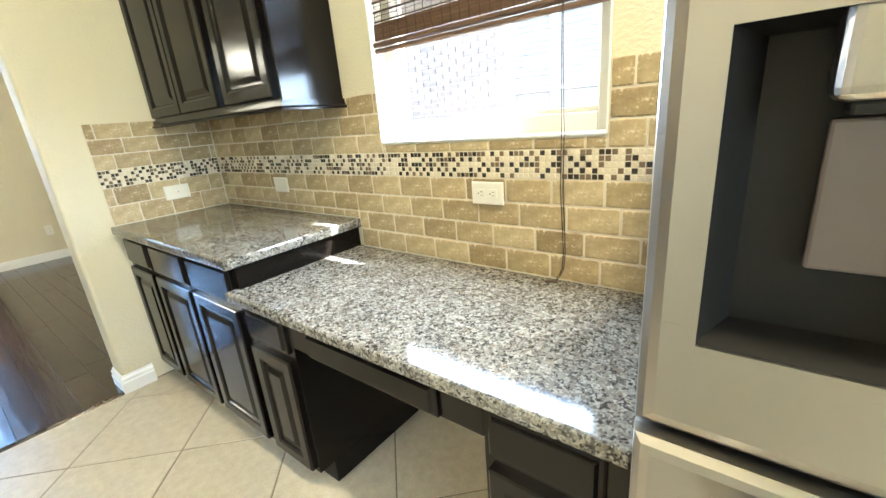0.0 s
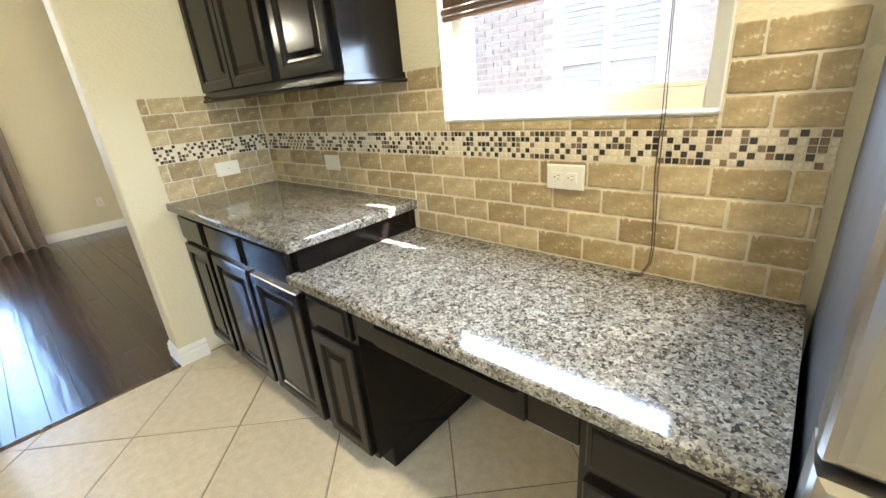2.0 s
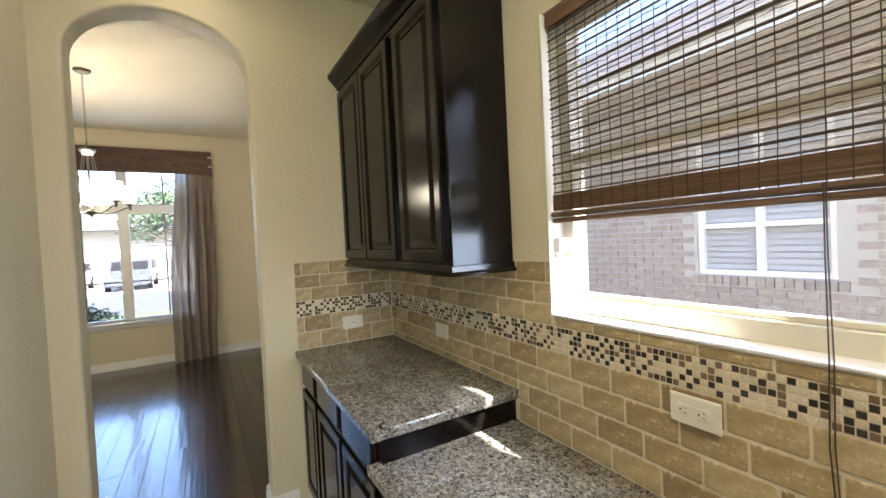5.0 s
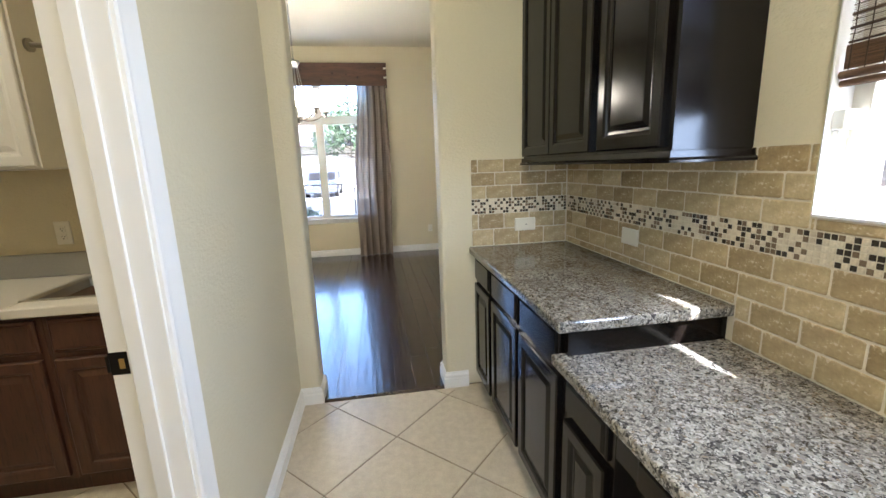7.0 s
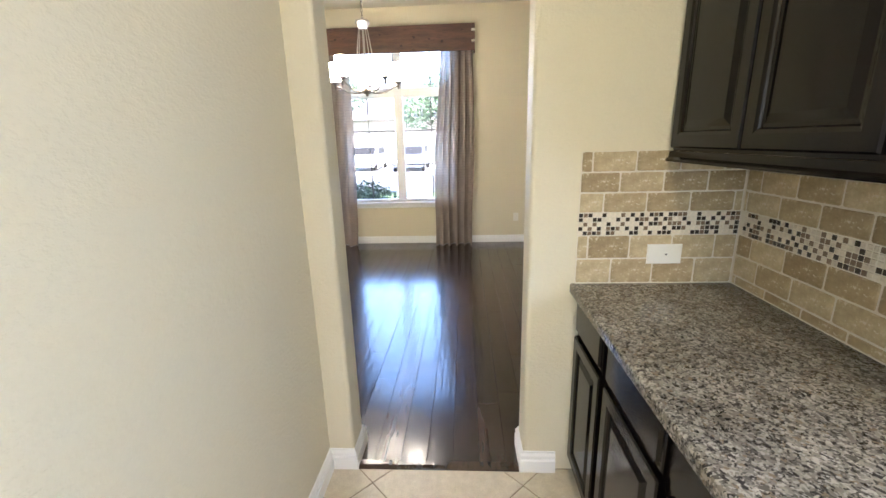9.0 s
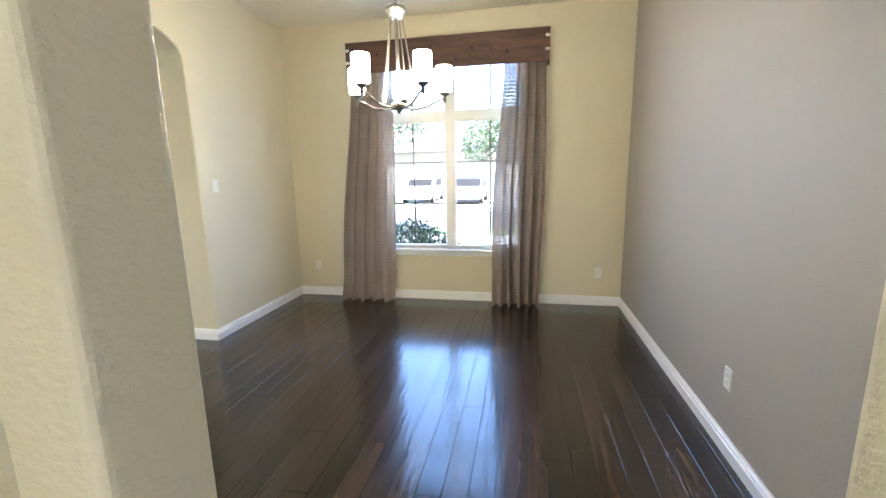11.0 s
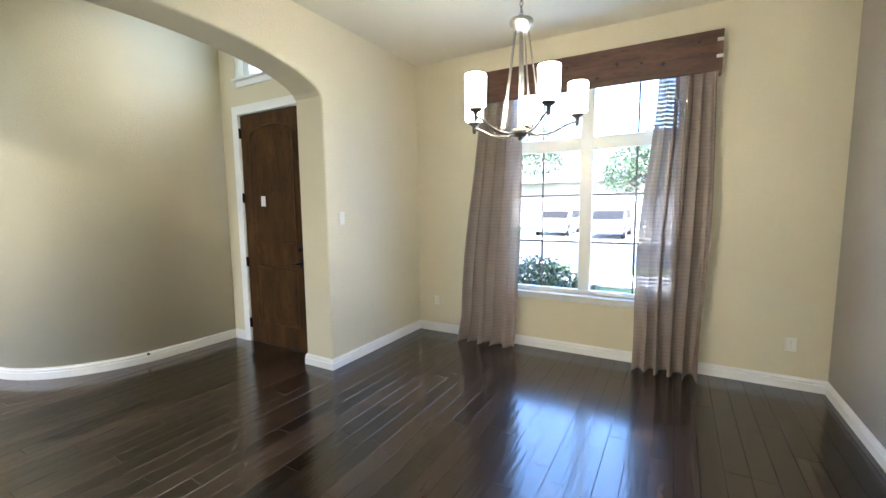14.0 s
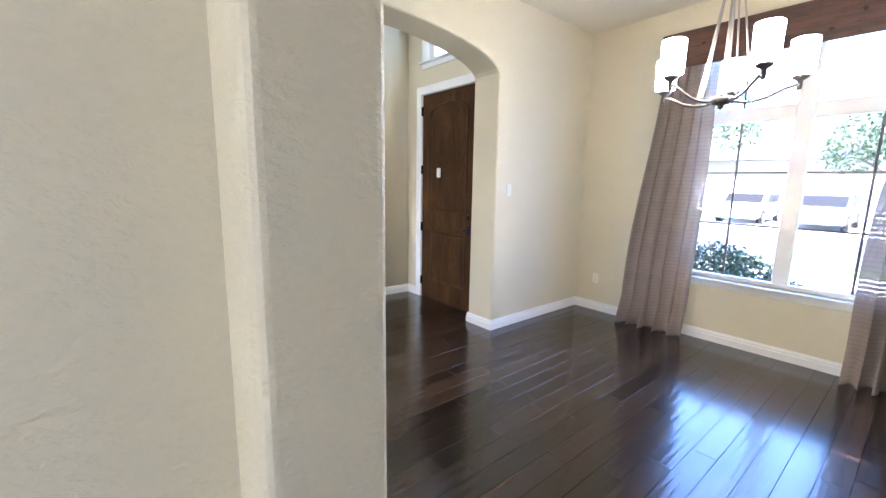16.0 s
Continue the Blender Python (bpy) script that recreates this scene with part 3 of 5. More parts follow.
FY, DESK, TOP = 0.835, 0.785, 0.914
base_cabinet(KX + 0.002, -1.951, FY, TOP - 0.04, [(-2.285, -1.972, 0.11, 0.695)], [(-2.285, -1.972, 0.715, 0.863)],
             "narrow espresso raised-panel base cabinet beside the archway")
base_cabinet(-1.949, -1.085, FY, TOP - 0.04, [(-1.925, -1.540, 0.11, 0.695), (-1.502, -1.125, 0.11, 0.695)],
             [(-1.925, -1.540, 0.715, 0.863), (-1.502, -1.125, 0.715, 0.863)], "espresso two-door base cabinet with two drawers")
base_cabinet(-1.083, -0.802, FY, DESK - 0.04, [(-1.070, -0.826, 0.11, 0.572)], [(-1.070, -0.826, 0.602, 0.722)],
             "small espresso desk cabinet with drawer and door", True)
base_cabinet(-0.062, 0.243, FY, DESK - 0.04, [(-0.045, 0.203, 0.11, 0.565)], [(-0.045, 0.203, 0.600, 0.722)],
             "espresso desk cabinet beside the refrigerator")
apron = thing("desk_apron", (-0.43, 0.86, DESK - 0.16), "espresso desk apron with a shallow pencil drawer", "desk drawer")
part("rail", boxed(-0.801, -0.063, FY + 0.02, FY + 0.04, 0.632, DESK - 0.04, 0.0015, 1), M_CAB, apron)
part("drawer", drawer_front(-0.70, -0.185, 0.634, 0.73, front_place(FY)), M_CAB, apron)


def slab(name, x0, x1, z, t, label):
    """A granite top with an eased front and right edge."""
    y0, r = 0.81, 0.012
    bm = bmesh.new()
    box(bm, x0, x1, y0, BY - 0.001, z - t, z)
    es = [e for e in bm.edges if all(abs(v.co.y - y0) < 1e-5 for v in e.verts) or (all(abs(v.co.x - x1) < 1e-5 for v in e.verts) and x1 < 0)
          or (all(abs(v.co.x - x0) < 1e-5 for v in e.verts) and x0 > -2)]
    es = [e for e in es if not all(abs(v.co.y - BY + 0.001) < 1e-5 for v in e.verts)]
    bmesh.ops.bevel(bm, geom=es, offset=r, segments=4, affect="EDGES", profile=0.6)
    ob = part(name, bm, M_GRANITE, None)
    return tagged(ob, label, "countertop")


slab("granite_countertop", KX + 0.002, -1.06, TOP, 0.04, "speckled grey granite countertop on the base cabinets")
slab("granite_desktop", -1.118, 0.248, DESK, 0.038, "speckled grey granite desktop lower than the counter")


def upper_cabinet(x0, x1, doors, label, end_right):
    y0, z0, z1 = 1.135, 1.425, 2.47
    cab = thing("wall_cabinet", ((x0 + x1) / 2, 1.3, z0 - 0.035), label, "cabinet", "wall cabinets over the counter")
    part("body", boxed(x0, x1, y0 + 0.02, BY - 0.002, z0, z1, 0.0015, 1), M_CAB, cab)
    for u0, u1 in doors:
        part("door", panel_front(u0, u1, z0 + 0.012, z1 - 0.02, front_place(y0)), M_CAB, cab)
    rail = [(0, 0), (0.024, 0), (0.026, 0.008), (0.016, 0.016), (0.014, 0.036), (0, 0.036)]
    crown = [(0, 0), (0.012, 0), (0.02, 0.02), (0.05, 0.05), (0.066, 0.07), (0.066, 0.088), (0, 0.088)]
    for nm, prof, z in (("light_rail", rail, z0 - 0.036), ("crown", crown, z1)):
        path = [(x0, y0 + 0.02, z), (x1, y0 + 0.02, z)] + ([(x1, BY - 0.003, z)] if end_right else [])
        bm = sweep(bmesh.new(), path, [(-a, b) for a, b in prof], (0, 0, 1))
        part(nm, bm, M_CAB, cab)
    return cab


upper_cabinet(KX + 0.002, -1.489, [(-2.290, -1.912), (-1.905, -1.522)], "espresso two-door wall cabinet with crown moulding", False)
upper_cabinet(-1.487, -1.062, [(-1.460, -1.098)], "espresso one-door wall cabinet with a glossy side panel", True)


# ---- outlets and switches ----
def plate(name, at, out, wide, w, h, label, slots=(), category="outlet"):
    """A wall plate at a place on a wall; out: its normal, wide: its width's direction."""
    o, out, wide, up = Vector(at), Vector(out), Vector(wide), Vector((0, 0, 1))
    ob = thing(name, at, label, category, "electrical plates on the walls")
    put = lambda u, v, d: o + wide * u + up * v + out * d  # noqa: E731
    r = lambda i: rect(-w / 2, w / 2, -h / 2, h / 2, i)  # noqa: E731
    part("cover", stepped(bmesh.new(), [(r(0), 0), (r(0.0005), 0.003), (r(0.004), 0.0065), (r(0.006), 0.0068)], put), M_PLATE, ob)
    for u, v, a, b, kind in slots:
        rr = lambda i, u=u, v=v, a=a, b=b: rect(u - a / 2, u + a / 2, v - b / 2, v + b / 2, i)  # noqa: E731
        if kind == "slot":
            part("slot", stepped(bmesh.new(), [(rr(0), 0.006), (rr(0), 0.0094), (rr(0.0004), 0.0096)], put), M_SLOT, ob)
        else:
            part(kind, stepped(bmesh.new(), [(rr(0), 0.006), (rr(0.0005), 0.0085), (rr(0.002), 0.009)], put), M_PLATE, ob)
    return ob


def socket(u, v, turned):
    s = []
    for du, dv, a, b in ((-0.006, 0.003, 0.002, 0.008), (0.006, 0.003, 0.002, 0.007), (0.0, -0.009, 0.005, 0.004)):
        s.append((u + (dv if turned else du), v + (du if turned else dv), b if turned else a, a if turned else b, "slot"))
    return s


DUPLEX_H = [(-0.023, 0, 0.034, 0.03, "receptacle"), (0.023, 0, 0.034, 0.03, "receptacle"), *socket(-0.023, 0, True), *socket(0.023, 0, True)]
DUPLEX_V = [(0, -0.02, 0.03, 0.03, "receptacle"), (0, 0.02, 0.03, 0.03, "receptacle"), *socket(0, -0.02, False), *socket(0, 0.02, False)]
plate("outlet", (-0.374, 1.423, 1.060), (0, -1, 0), (1, 0, 0), 0.124, 0.078, "cream duplex outlet set sideways in the backsplash", DUPLEX_H)
plate("blank_plate", (-1.635, 1.423, 1.052), (0, -1, 0), (1, 0, 0), 0.122, 0.076, "blank cream wall plate in the backsplash", (), "wall plate")
plate("jack_plate", (KX + 0.016, 1.160, 1.037), (1, 0, 0), (0, 1, 0), 0.13, 0.078, "cream wall plate with one small jack", [(0.005, 0.0, 0.014, 0.014, "jack"), (0.005, 0, 0.006, 0.006, "slot")], "wall plate")
plate("outlet", (WX, 1.14, 0.375), (1, 0, 0), (0, 1, 0), 0.075, 0.12, "cream duplex outlet beside the curtain", DUPLEX_V)
plate("outlet", (WX, -2.24, 0.39), (1, 0, 0), (0, 1, 0), 0.07, 0.115, "cream duplex outlet in the corner", DUPLEX_V)
plate("outlet", (-4.26, RY, 0.405), (0, -1, 0), (1, 0, 0), 0.075, 0.12, "cream duplex outlet low on the plain wall", DUPLEX_V)
plate("light_switch", (-5.36, LY, 1.43), (0, 1, 0), (-1, 0, 0), 0.075, 0.12, "cream rocker light switch beside the wide arch", [(0, 0, 0.032, 0.066, "rocker")], "switch")
plate("outlet", (KX, -1.325, 1.13), (1, 0, 0), (0, 1, 0), 0.075, 0.12, "cream duplex outlet over the laundry counter", DUPLEX_V)

# ---- nook window ----
x0, x1, z0, z1 = WIN
win = tagged(thing("window_1", ((x0 + x1) / 2, 1.53, z0), "almond vinyl window over the desk", "window"), kind="structure")
for nm, b in (("stile", (x0, x0 + 0.05, 1.50, 1.57, z0, z1)), ("stile", (x1 - 0.05, x1, 1.50, 1.57, z0, z1)),
              ("rail", (x0 + 0.05, x1 - 0.05, 1.50, 1.57, z0, z0 + 0.06)), ("rail", (x0 + 0.05, x1 - 0.05, 1.50, 1.57, z1 - 0.05, z1)),
              ("meeting_rail", (x0 + 0.05, x1 - 0.05, 1.51, 1.56, 1.76, 1.80))):
    part(nm, boxed(*b, 0.004, 2), M_VINYL, win)
part("sash_rail", boxed(x0 + 0.05, x1 - 0.05, 1.515, 1.55, z0 + 0.06, z0 + 0.075, 0.003, 2), M_VINYL, win)
pane = part("pane", boxed(x0 + 0.05, x1 - 0.05, 1.533, 1.537, z0 + 0.06, z1 - 0.05), M_GLASS, win)
pane.visible_shadow = False
reveal = structure("window_reveal", box(box(box(bmesh.new(), x0, x0 + 0.004, 1.428, 1.50, z0, z1), x1 - 0.004, x1, 1.428, 1.50, z0, z1), x0 + 0.004, x1 - 0.004, 1.424, 1.50, z0 - 0.004, z0 + 0.006, 0.003, 2), M_TRIM, "white painted window reveal and sill", "window trim")
clip = thing("shade_clip", (x0 + 0.02, 1.46, 1.47), "small white plastic hold-down clip on the window jamb", "clip")
part("bracket", boxed(x0 + 0.004, x0 + 0.035, 1.445, 1.49, 1.46, 1.51, 0.004, 2), M_WHITEV, clip)
part("tongue", boxed(x0 + 0.004, x0 + 0.02, 1.45, 1.485, 1.44, 1.459, 0.003, 1), M_WHITEV, clip)

# woven wood shade
shade = thing("woven_wood_shade", (-0.425, 1.455, 1.555), "brown woven bamboo roman shade drawn halfway over the window", "window shade")
sx0, sx1 = x0 + 0.012, x1 - 0.012
part("headrail", boxed(sx0, sx1, 1.440, 1.47, 2.235, 2.285, 0.003, 1), M_SHADEHEM, shade)
rng = random.Random(3)
z = 1.668
while z < 2.235:
    hh = rng.uniform(0.0055, 0.0085)
    part("dark_reed", tube(bmesh.new(), [(sx0, 1.452, z), (sx1, 1.452, z + rng.uniform(-0.001, 0.001))], hh / 2, 6), M_REED, shade)
    zz = z + hh / 2 + 0.002
    step = rng.uniform(0.030, 0.036)
    while zz < z + step - hh / 2 - 0.001:
        part("pale_reed", tube(bmesh.new(), [(sx0, 1.453, zz), (sx1, 1.453, zz + rng.uniform(-0.0008, 0.0008))], rng.uniform(0.0006, 0.0011), 5), M_REEDLIGHT, shade)
        zz += rng.uniform(0.0034, 0.0048)
    # a knotty twisted reed between the dark ones
    knotty = [(sx0 + (sx1 - sx0) * k / 60, 1.451 + rng.uniform(-0.001, 0.001), z + step * 0.55 + rng.uniform(-0.0018, 0.0018)) for k in range(61)]
    part("twisted_reed", tube(bmesh.new(), knotty, 0.0011, 4), M_REED, shade)
    z += step
xs = sx0 + 0.012
while xs < sx1:
    part("string", tube(bmesh.new(), [(xs, 1.4450, 1.60), (xs, 1.4450, 1.67), (xs, 1.4475, 1.69), (xs, 1.4475, 2.235)], 0.0013, 5), M_STRING, shade)
    xs += rng.uniform(0.034, 0.041)
for k in range(18):
    part("hem_reed", tube(bmesh.new(), [(sx0, 1.4475, 1.607 + 0.0031 * k), (sx1, 1.4475, 1.607 + 0.0031 * k + rng.uniform(-0.0006, 0.0006))], 0.0018, 6), M_SHADEHEM, shade)
for yy, zz, rr in ((1.446, 1.592, 0.010), (1.451, 1.572, 0.009)):
    part("bottom_roll", tube(bmesh.new(), [(sx0 - 0.003, yy, zz), (sx1 + 0.003, yy, zz)], rr, 10), M_SHADEHEM, shade)
cord = [(-0.118, 1.428, 1.60), (-0.117, 1.424, 1.45), (-0.114, 1.420, 1.25), (-0.116, 1.418, 1.08), (-0.108, 1.418, 0.95), (-0.104, 1.416, 0.88), (-0.106, 1.411, 0.83), (-0.125, 1.398, 0.7895)]
for d in (0.0, 0.006):
    part("pull_cord", tube(bmesh.new(), [(x + d * (1 + 0.4 * math.sin(7 * z)), y, z) for x, y, z in cord], 0.0016, 6), M_STRING, shade)
part("tassel", tube(bmesh.new(), [(-0.125, 1.397, 0.792), (-0.15, 1.385, 0.792)], 0.004, 8, 0.006), M_STRING, shade)


# ---- refrigerator ----
def fridge():
    fx0, fx1, fy = 0.258, 1.168, 0.735
    fr = thing("refrigerator", (0.71, 1.05, 0), "stainless steel french-door refrigerator with water dispenser", "refrigerator")
    part("body", boxed(fx0 + 0.006, fx1 - 0.006, fy + 0.098, BY - 0.02, 0.02, 1.77, 0.004, 2), plain("fridge_side", (0.085, 0.085, 0.09), 0.4, 0.4, 0.05, 30), fr, "grey painted steel cabinet")
    part("plinth", boxed(fx0 + 0.02, fx1 - 0.02, fy + 0.11, fy + 0.2, 0, 0.10), M_DARKPL, fr)
    # left door, built round its dispenser recess
    dx0, dx1, dz0, dz1 = 0.318, 0.545, 1.043, 1.376

    def put(u, v, d):
        return (u, fy + d, v)
    bm = bmesh.new()
    a, b, c, e = fx0, 0.711, 0.908, 1.775
    outer = [(a, c), (b, c), (b, e), (a, e)]
    ring = lambda i: [(a + i, c + i), (b - i, c + i), (b - i, e - i), (a + i, e - i)]  # noqa: E731
    hole = [(dx0, dz0), (dx1, dz0), (dx1, dz1), (dx0, dz1)]
    deep = [(dx0 + 0.028, dz0 + 0.012), (dx1 - 0.028, dz0 + 0.012), (dx1 - 0.028, dz1 - 0.01), (dx0 + 0.028, dz1 - 0.01)]
    stepped(bm, [(outer, 0.095), (outer, 0.028), (ring(0.004), 0.012), (ring(0.014), 0.003), (ring(0.026), 0.0), (hole, 0.0), (hole, 0.004)], put)
    bmesh.ops.delete(bm, geom=[f for f in bm.faces if len(f.verts) == 4 and all(abs(v.co.y - fy - 0.004) < 1e-6 for v in f.verts)], context="FACES")
    for f in bm.faces:
        f.smooth = False
    door = part("door", bm, M_STEEL, fr)
    bm = bmesh.new()
    rows = [(hole, 0.004), (hole, 0.006), (deep, 0.072)]
    rings = [[bm.verts.new(put(u, v, d)) for u, v in o] for o, d in rows]
    for p, q in zip(rings, rings[1:]):
        for k in range(4):
            bm.faces.new((p[k], p[(k + 1) % 4], q[(k + 1) % 4], q[k]))
    bm.faces.new(rings[-1])
    bmesh.ops.recalc_face_normals(bm, faces=bm.faces)
    part("dispenser_recess", bm, M_DARKPL, door, "dark grey dispenser recess")
    trim = sweep(bmesh.new(), [put(u, v, -0.001) for u, v in hole], [(0, 0), (0.003, 0), (0.003, 0.004), (0, 0.004)], (0, -1, 0), True)
    part("dispenser_trim", trim, M_STEEL, door)
    part("paddle", boxed(0.402, 0.50, fy + 0.048, fy + 0.056, 1.135, 1.285, 0.004, 2), plain("paddle_copper", (0.12, 0.092, 0.077), 0.5, 0.1, 0.06), door, "brushed copper-toned dispenser paddle")
    head = part("dispenser_head", boxed(0.395, 0.50, fy + 0.004, fy + 0.06, 1.30, 1.385, 0.012, 3), M_STEEL, door)
    part("spout", boxed(0.41, 0.48, fy + 0.02, fy + 0.055, 1.288, 1.301, 0.004, 2), M_DARKPL, door)
    part("indicator", boxed(0.437, 0.449, fy + 0.0015, fy + 0.0042, 1.342, 1.347), glow("blue_indicator", (0.12, 0.3, 1.0), 1.5), head, "small lit blue indicator")
    for nm, b4 in (("door", (0.716, fx1, 0.908, 1.775)), ("drawer", (fx0, fx1, 0.648, 0.892)), ("drawer", (fx0, fx1, 0.105, 0.632))):
        a, b, c, e = b4
        r = lambda i: rect(a, b, c, e, i)  # noqa: E731
        ob = part(nm, stepped(bmesh.new(), [(r(0), 0.095), (r(0), 0.028), (r(0.004), 0.012), (r(0.014), 0.003), (r(0.026), 0.0), (r(0.03), 0.0)], put), M_STEEL, fr)
        if nm == "drawer":
            zz = e - 0.062
            bm = boxed(a + 0.085, b - 0.085, fy - 0.052, fy - 0.034, zz - 0.013, zz + 0.013, 0.005, 3)
            for hx in (a + 0.11, b - 0.11):
                box(bm, hx - 0.012, hx + 0.012, fy - 0.036, fy + 0.002, zz - 0.011, zz + 0.011, 0.003, 2)
            part("handle", bm, M_NICKEL, ob, "polished bar handle")
    for hx in (0.668, 0.758):
        bm = boxed(hx - 0.012, hx + 0.012, fy - 0.052, fy - 0.036, 0.98, 1.66, 0.005, 3)
        for zz in (1.01, 1.63):
            box(bm, hx - 0.01, hx + 0.01, fy - 0.037, fy + 0.002, zz - 0.012, zz + 0.012, 0.003, 2)
        part("handle", bm, M_NICKEL, door, "polished bar handle")
    for hx in (0.32, 1.1):
        part("hinge_cover", boxed(hx - 0.04, hx + 0.04, fy + 0.03, fy + 0.14, 1.776, 1.80, 0.006, 2), M_DARKPL, fr)
    return fr


fridge()

# ---- laundry doorway and what shows through it ----
trim = tagged(thing("door_frame_1", (-0.59, NY, 0), "white painted laundry door frame with moulded casing", "door frame"), kind="structure")
jy0, jy1 = NY - 0.133, NY + 0.003
for nm, b in (("jamb", (LD[0], LD[0] + 0.018, jy0, jy1, 0, LD[2])), ("jamb", (LD[1] - 0.018, LD[1], jy0, jy1, 0, LD[2])), ("head", (LD[0] + 0.018, LD[1] - 0.018, jy0, jy1, LD[2] - 0.018, LD[2]))):
    part(nm, boxed(*b, 0.002, 2), M_TRIM, trim)
part("door_stop", boxed(LD[0] + 0.018, LD[0] + 0.028, NY - 0.085, NY - 0.048, 0, LD[2] - 0.018, 0.002, 1), M_TRIM, trim)
c0, c1, ct = LD[0] + 0.012, LD[1] - 0.012, LD[2] - 0.012
part("casing", sweep(bmesh.new(), [(c0, NY, 0), (c0, NY, ct), (c1, NY, ct), (c1, NY, 0)], [(-1.25 * a, b) for a, b in CASING_PROFILE][::-1], (0, 1, 0)), M_TRIM, trim)
strike = thing("strike_plate", (LD[0] + 0.02, NY - 0.115, 0.935), "black metal strike plate on the door jamb", "strike plate")
bm = boxed(LD[0] + 0.0182, LD[0] + 0.0205, NY - 0.134, NY - 0.092, 0.935, 0.993, 0.0008, 1)
box(bm, LD[0] + 0.014, LD[0] + 0.0205, NY - 0.142, NY - 0.1335, 0.942, 0.986, 0.002, 2)
part("plate", bm, M_BLACK, strike)
part("latch_hole", boxed(LD[0] + 0.0204, LD[0] + 0.0212, NY - 0.112, NY - 0.100, 0.950, 0.976), plain("brass", (0.5, 0.36, 0.14), 0.35, 0.9), strike, "brass-lined latch hole")

LFX = -1.74   # laundry fronts


def side_place(x):
    return lambda u, v, d: (x + d, u, v)


for y0, y1, n in ((-1.105, -0.40, 1), (-1.90, -1.107, 2)):
    cab = thing("laundry_cabinet", (-2.0, (y0 + y1) / 2, 0), "brown stained wooden laundry base cabinet", "cabinet", "laundry base cabinets")
    part("body", boxed(KX + 0.004, LFX - 0.021, y0, y1, 0.10, 0.866), M_MAPLE, cab)
    part("toe_kick", boxed(KX + 0.05, LFX - 0.08, y0, y1, 0, 0.10), M_MAPLE, cab)
    w = (y1 - y0) / n
    for k in range(n):
        u0, u1 = y0 + k * w + 0.022, y0 + (k + 1) * w - 0.022
        part("drawer", drawer_front(u0, u1, 0.70, 0.845, side_place(LFX)), M_MAPLE, cab)
        part("door", panel_front(u0, u1, 0.125, 0.672, side_place(LFX)), M_MAPLE, cab)
top = thing("laundry_counter", (-2.0, -1.15, 0.868), "pale laminate laundry counter with grey backsplash", "countertop")
bm = bmesh.new()
box(bm, KX + 0.002, LFX + 0.025, -1.90, -1.21, 0.868, 0.908, 0.006, 2)
box(bm, LFX - 0.10, LFX + 0.025, -1.21, -0.64, 0.868, 0.908, 0.006, 2)
box(bm, KX + 0.002, KX + 0.10, -1.21, -0.64, 0.868, 0.908)
box(bm, KX + 0.002, LFX + 0.025, -0.64, -0.39, 0.868, 0.908, 0.006, 2)
part("top", bm, M_LAMINATE, top)
part("backsplash", boxed(KX + 0.002, KX + 0.022, -1.90, -0.39, 0.909, 1.03, 0.004, 2), M_LAMGREY, top, "grey laminate backsplash")
sink = thing("laundry_sink", (-2.03, -0.925, 0.72), "stainless steel drop-in laundry sink", "sink")
rim = [(-1.20, KX + 0.095), (-0.65, KX + 0.095), (-0.65, LFX - 0.095), (-1.20, LFX - 0.095)]
inset = lambda i: [(-1.20 + i, KX + 0.095 + i), (-0.65 - i, KX + 0.095 + i), (-0.65 - i, LFX - 0.095 - i), (-1.20 + i, LFX - 0.095 - i)]  # noqa: E731
bm = bmesh.new()
rings = [[bm.verts.new((v, u, d)) for u, v in o] for o, d in ((inset(-0.018), 0.9085), (inset(-0.016), 0.913), (inset(0.004), 0.913), (inset(0.016), 0.905), (inset(0.03), 0.75), (inset(0.06), 0.735))]
for p, q in zip(rings, rings[1:]):
    for k in range(4):
        bm.faces.new((p[k], p[(k + 1) % 4], q[(k + 1) % 4], q[k]))
bm.faces.new(rings[-1])
bmesh.ops.recalc_face_normals(bm, faces=bm.faces)
ob = part("basin", bm, plain("sink_steel", (0.5, 0.5, 0.49), 0.3, 1.0), sink)
ob.modifiers.new("thick", "SOLIDIFY").thickness = 0.0015
up = thing("laundry_wall_cabinet", (-2.16, -1.55, 1.45), "white raised-panel laundry wall cabinet", "cabinet")
part("body", boxed(KX + 0.004, -2.021, -1.95, -1.155, 1.45, 2.35, 0.002, 1), M_WHITECAB, up)
for u0, u1 in ((-1.94, -1.56), (-1.545, -1.165)):
    part("door", panel_front(u0, u1, 1.46, 2.34, side_place(-2.0)), M_WHITECAB, up)
rod = thing("hanging_rod", (-2.1, -0.75, 1.97), "brushed metal hanging rod beside the wall cabinet", "rod")
part("rod", tube(bmesh.new(), [(-2.09, -1.152, 1.97), (-2.09, -0.386, 1.97)], 0.011, 12), M_NICKEL, rod)
part("flange", tube(bmesh.new(), [(-2.09, -1.1545, 1.97), (-2.09, -1.143, 1.97)], 0.028, 16), M_NICKEL, rod)
part("flange", tube(bmesh.new(), [(-2.09, -0.397, 1.97), (-2.09, -0.3855, 1.97)], 0.028, 16), M_NICKEL, rod)

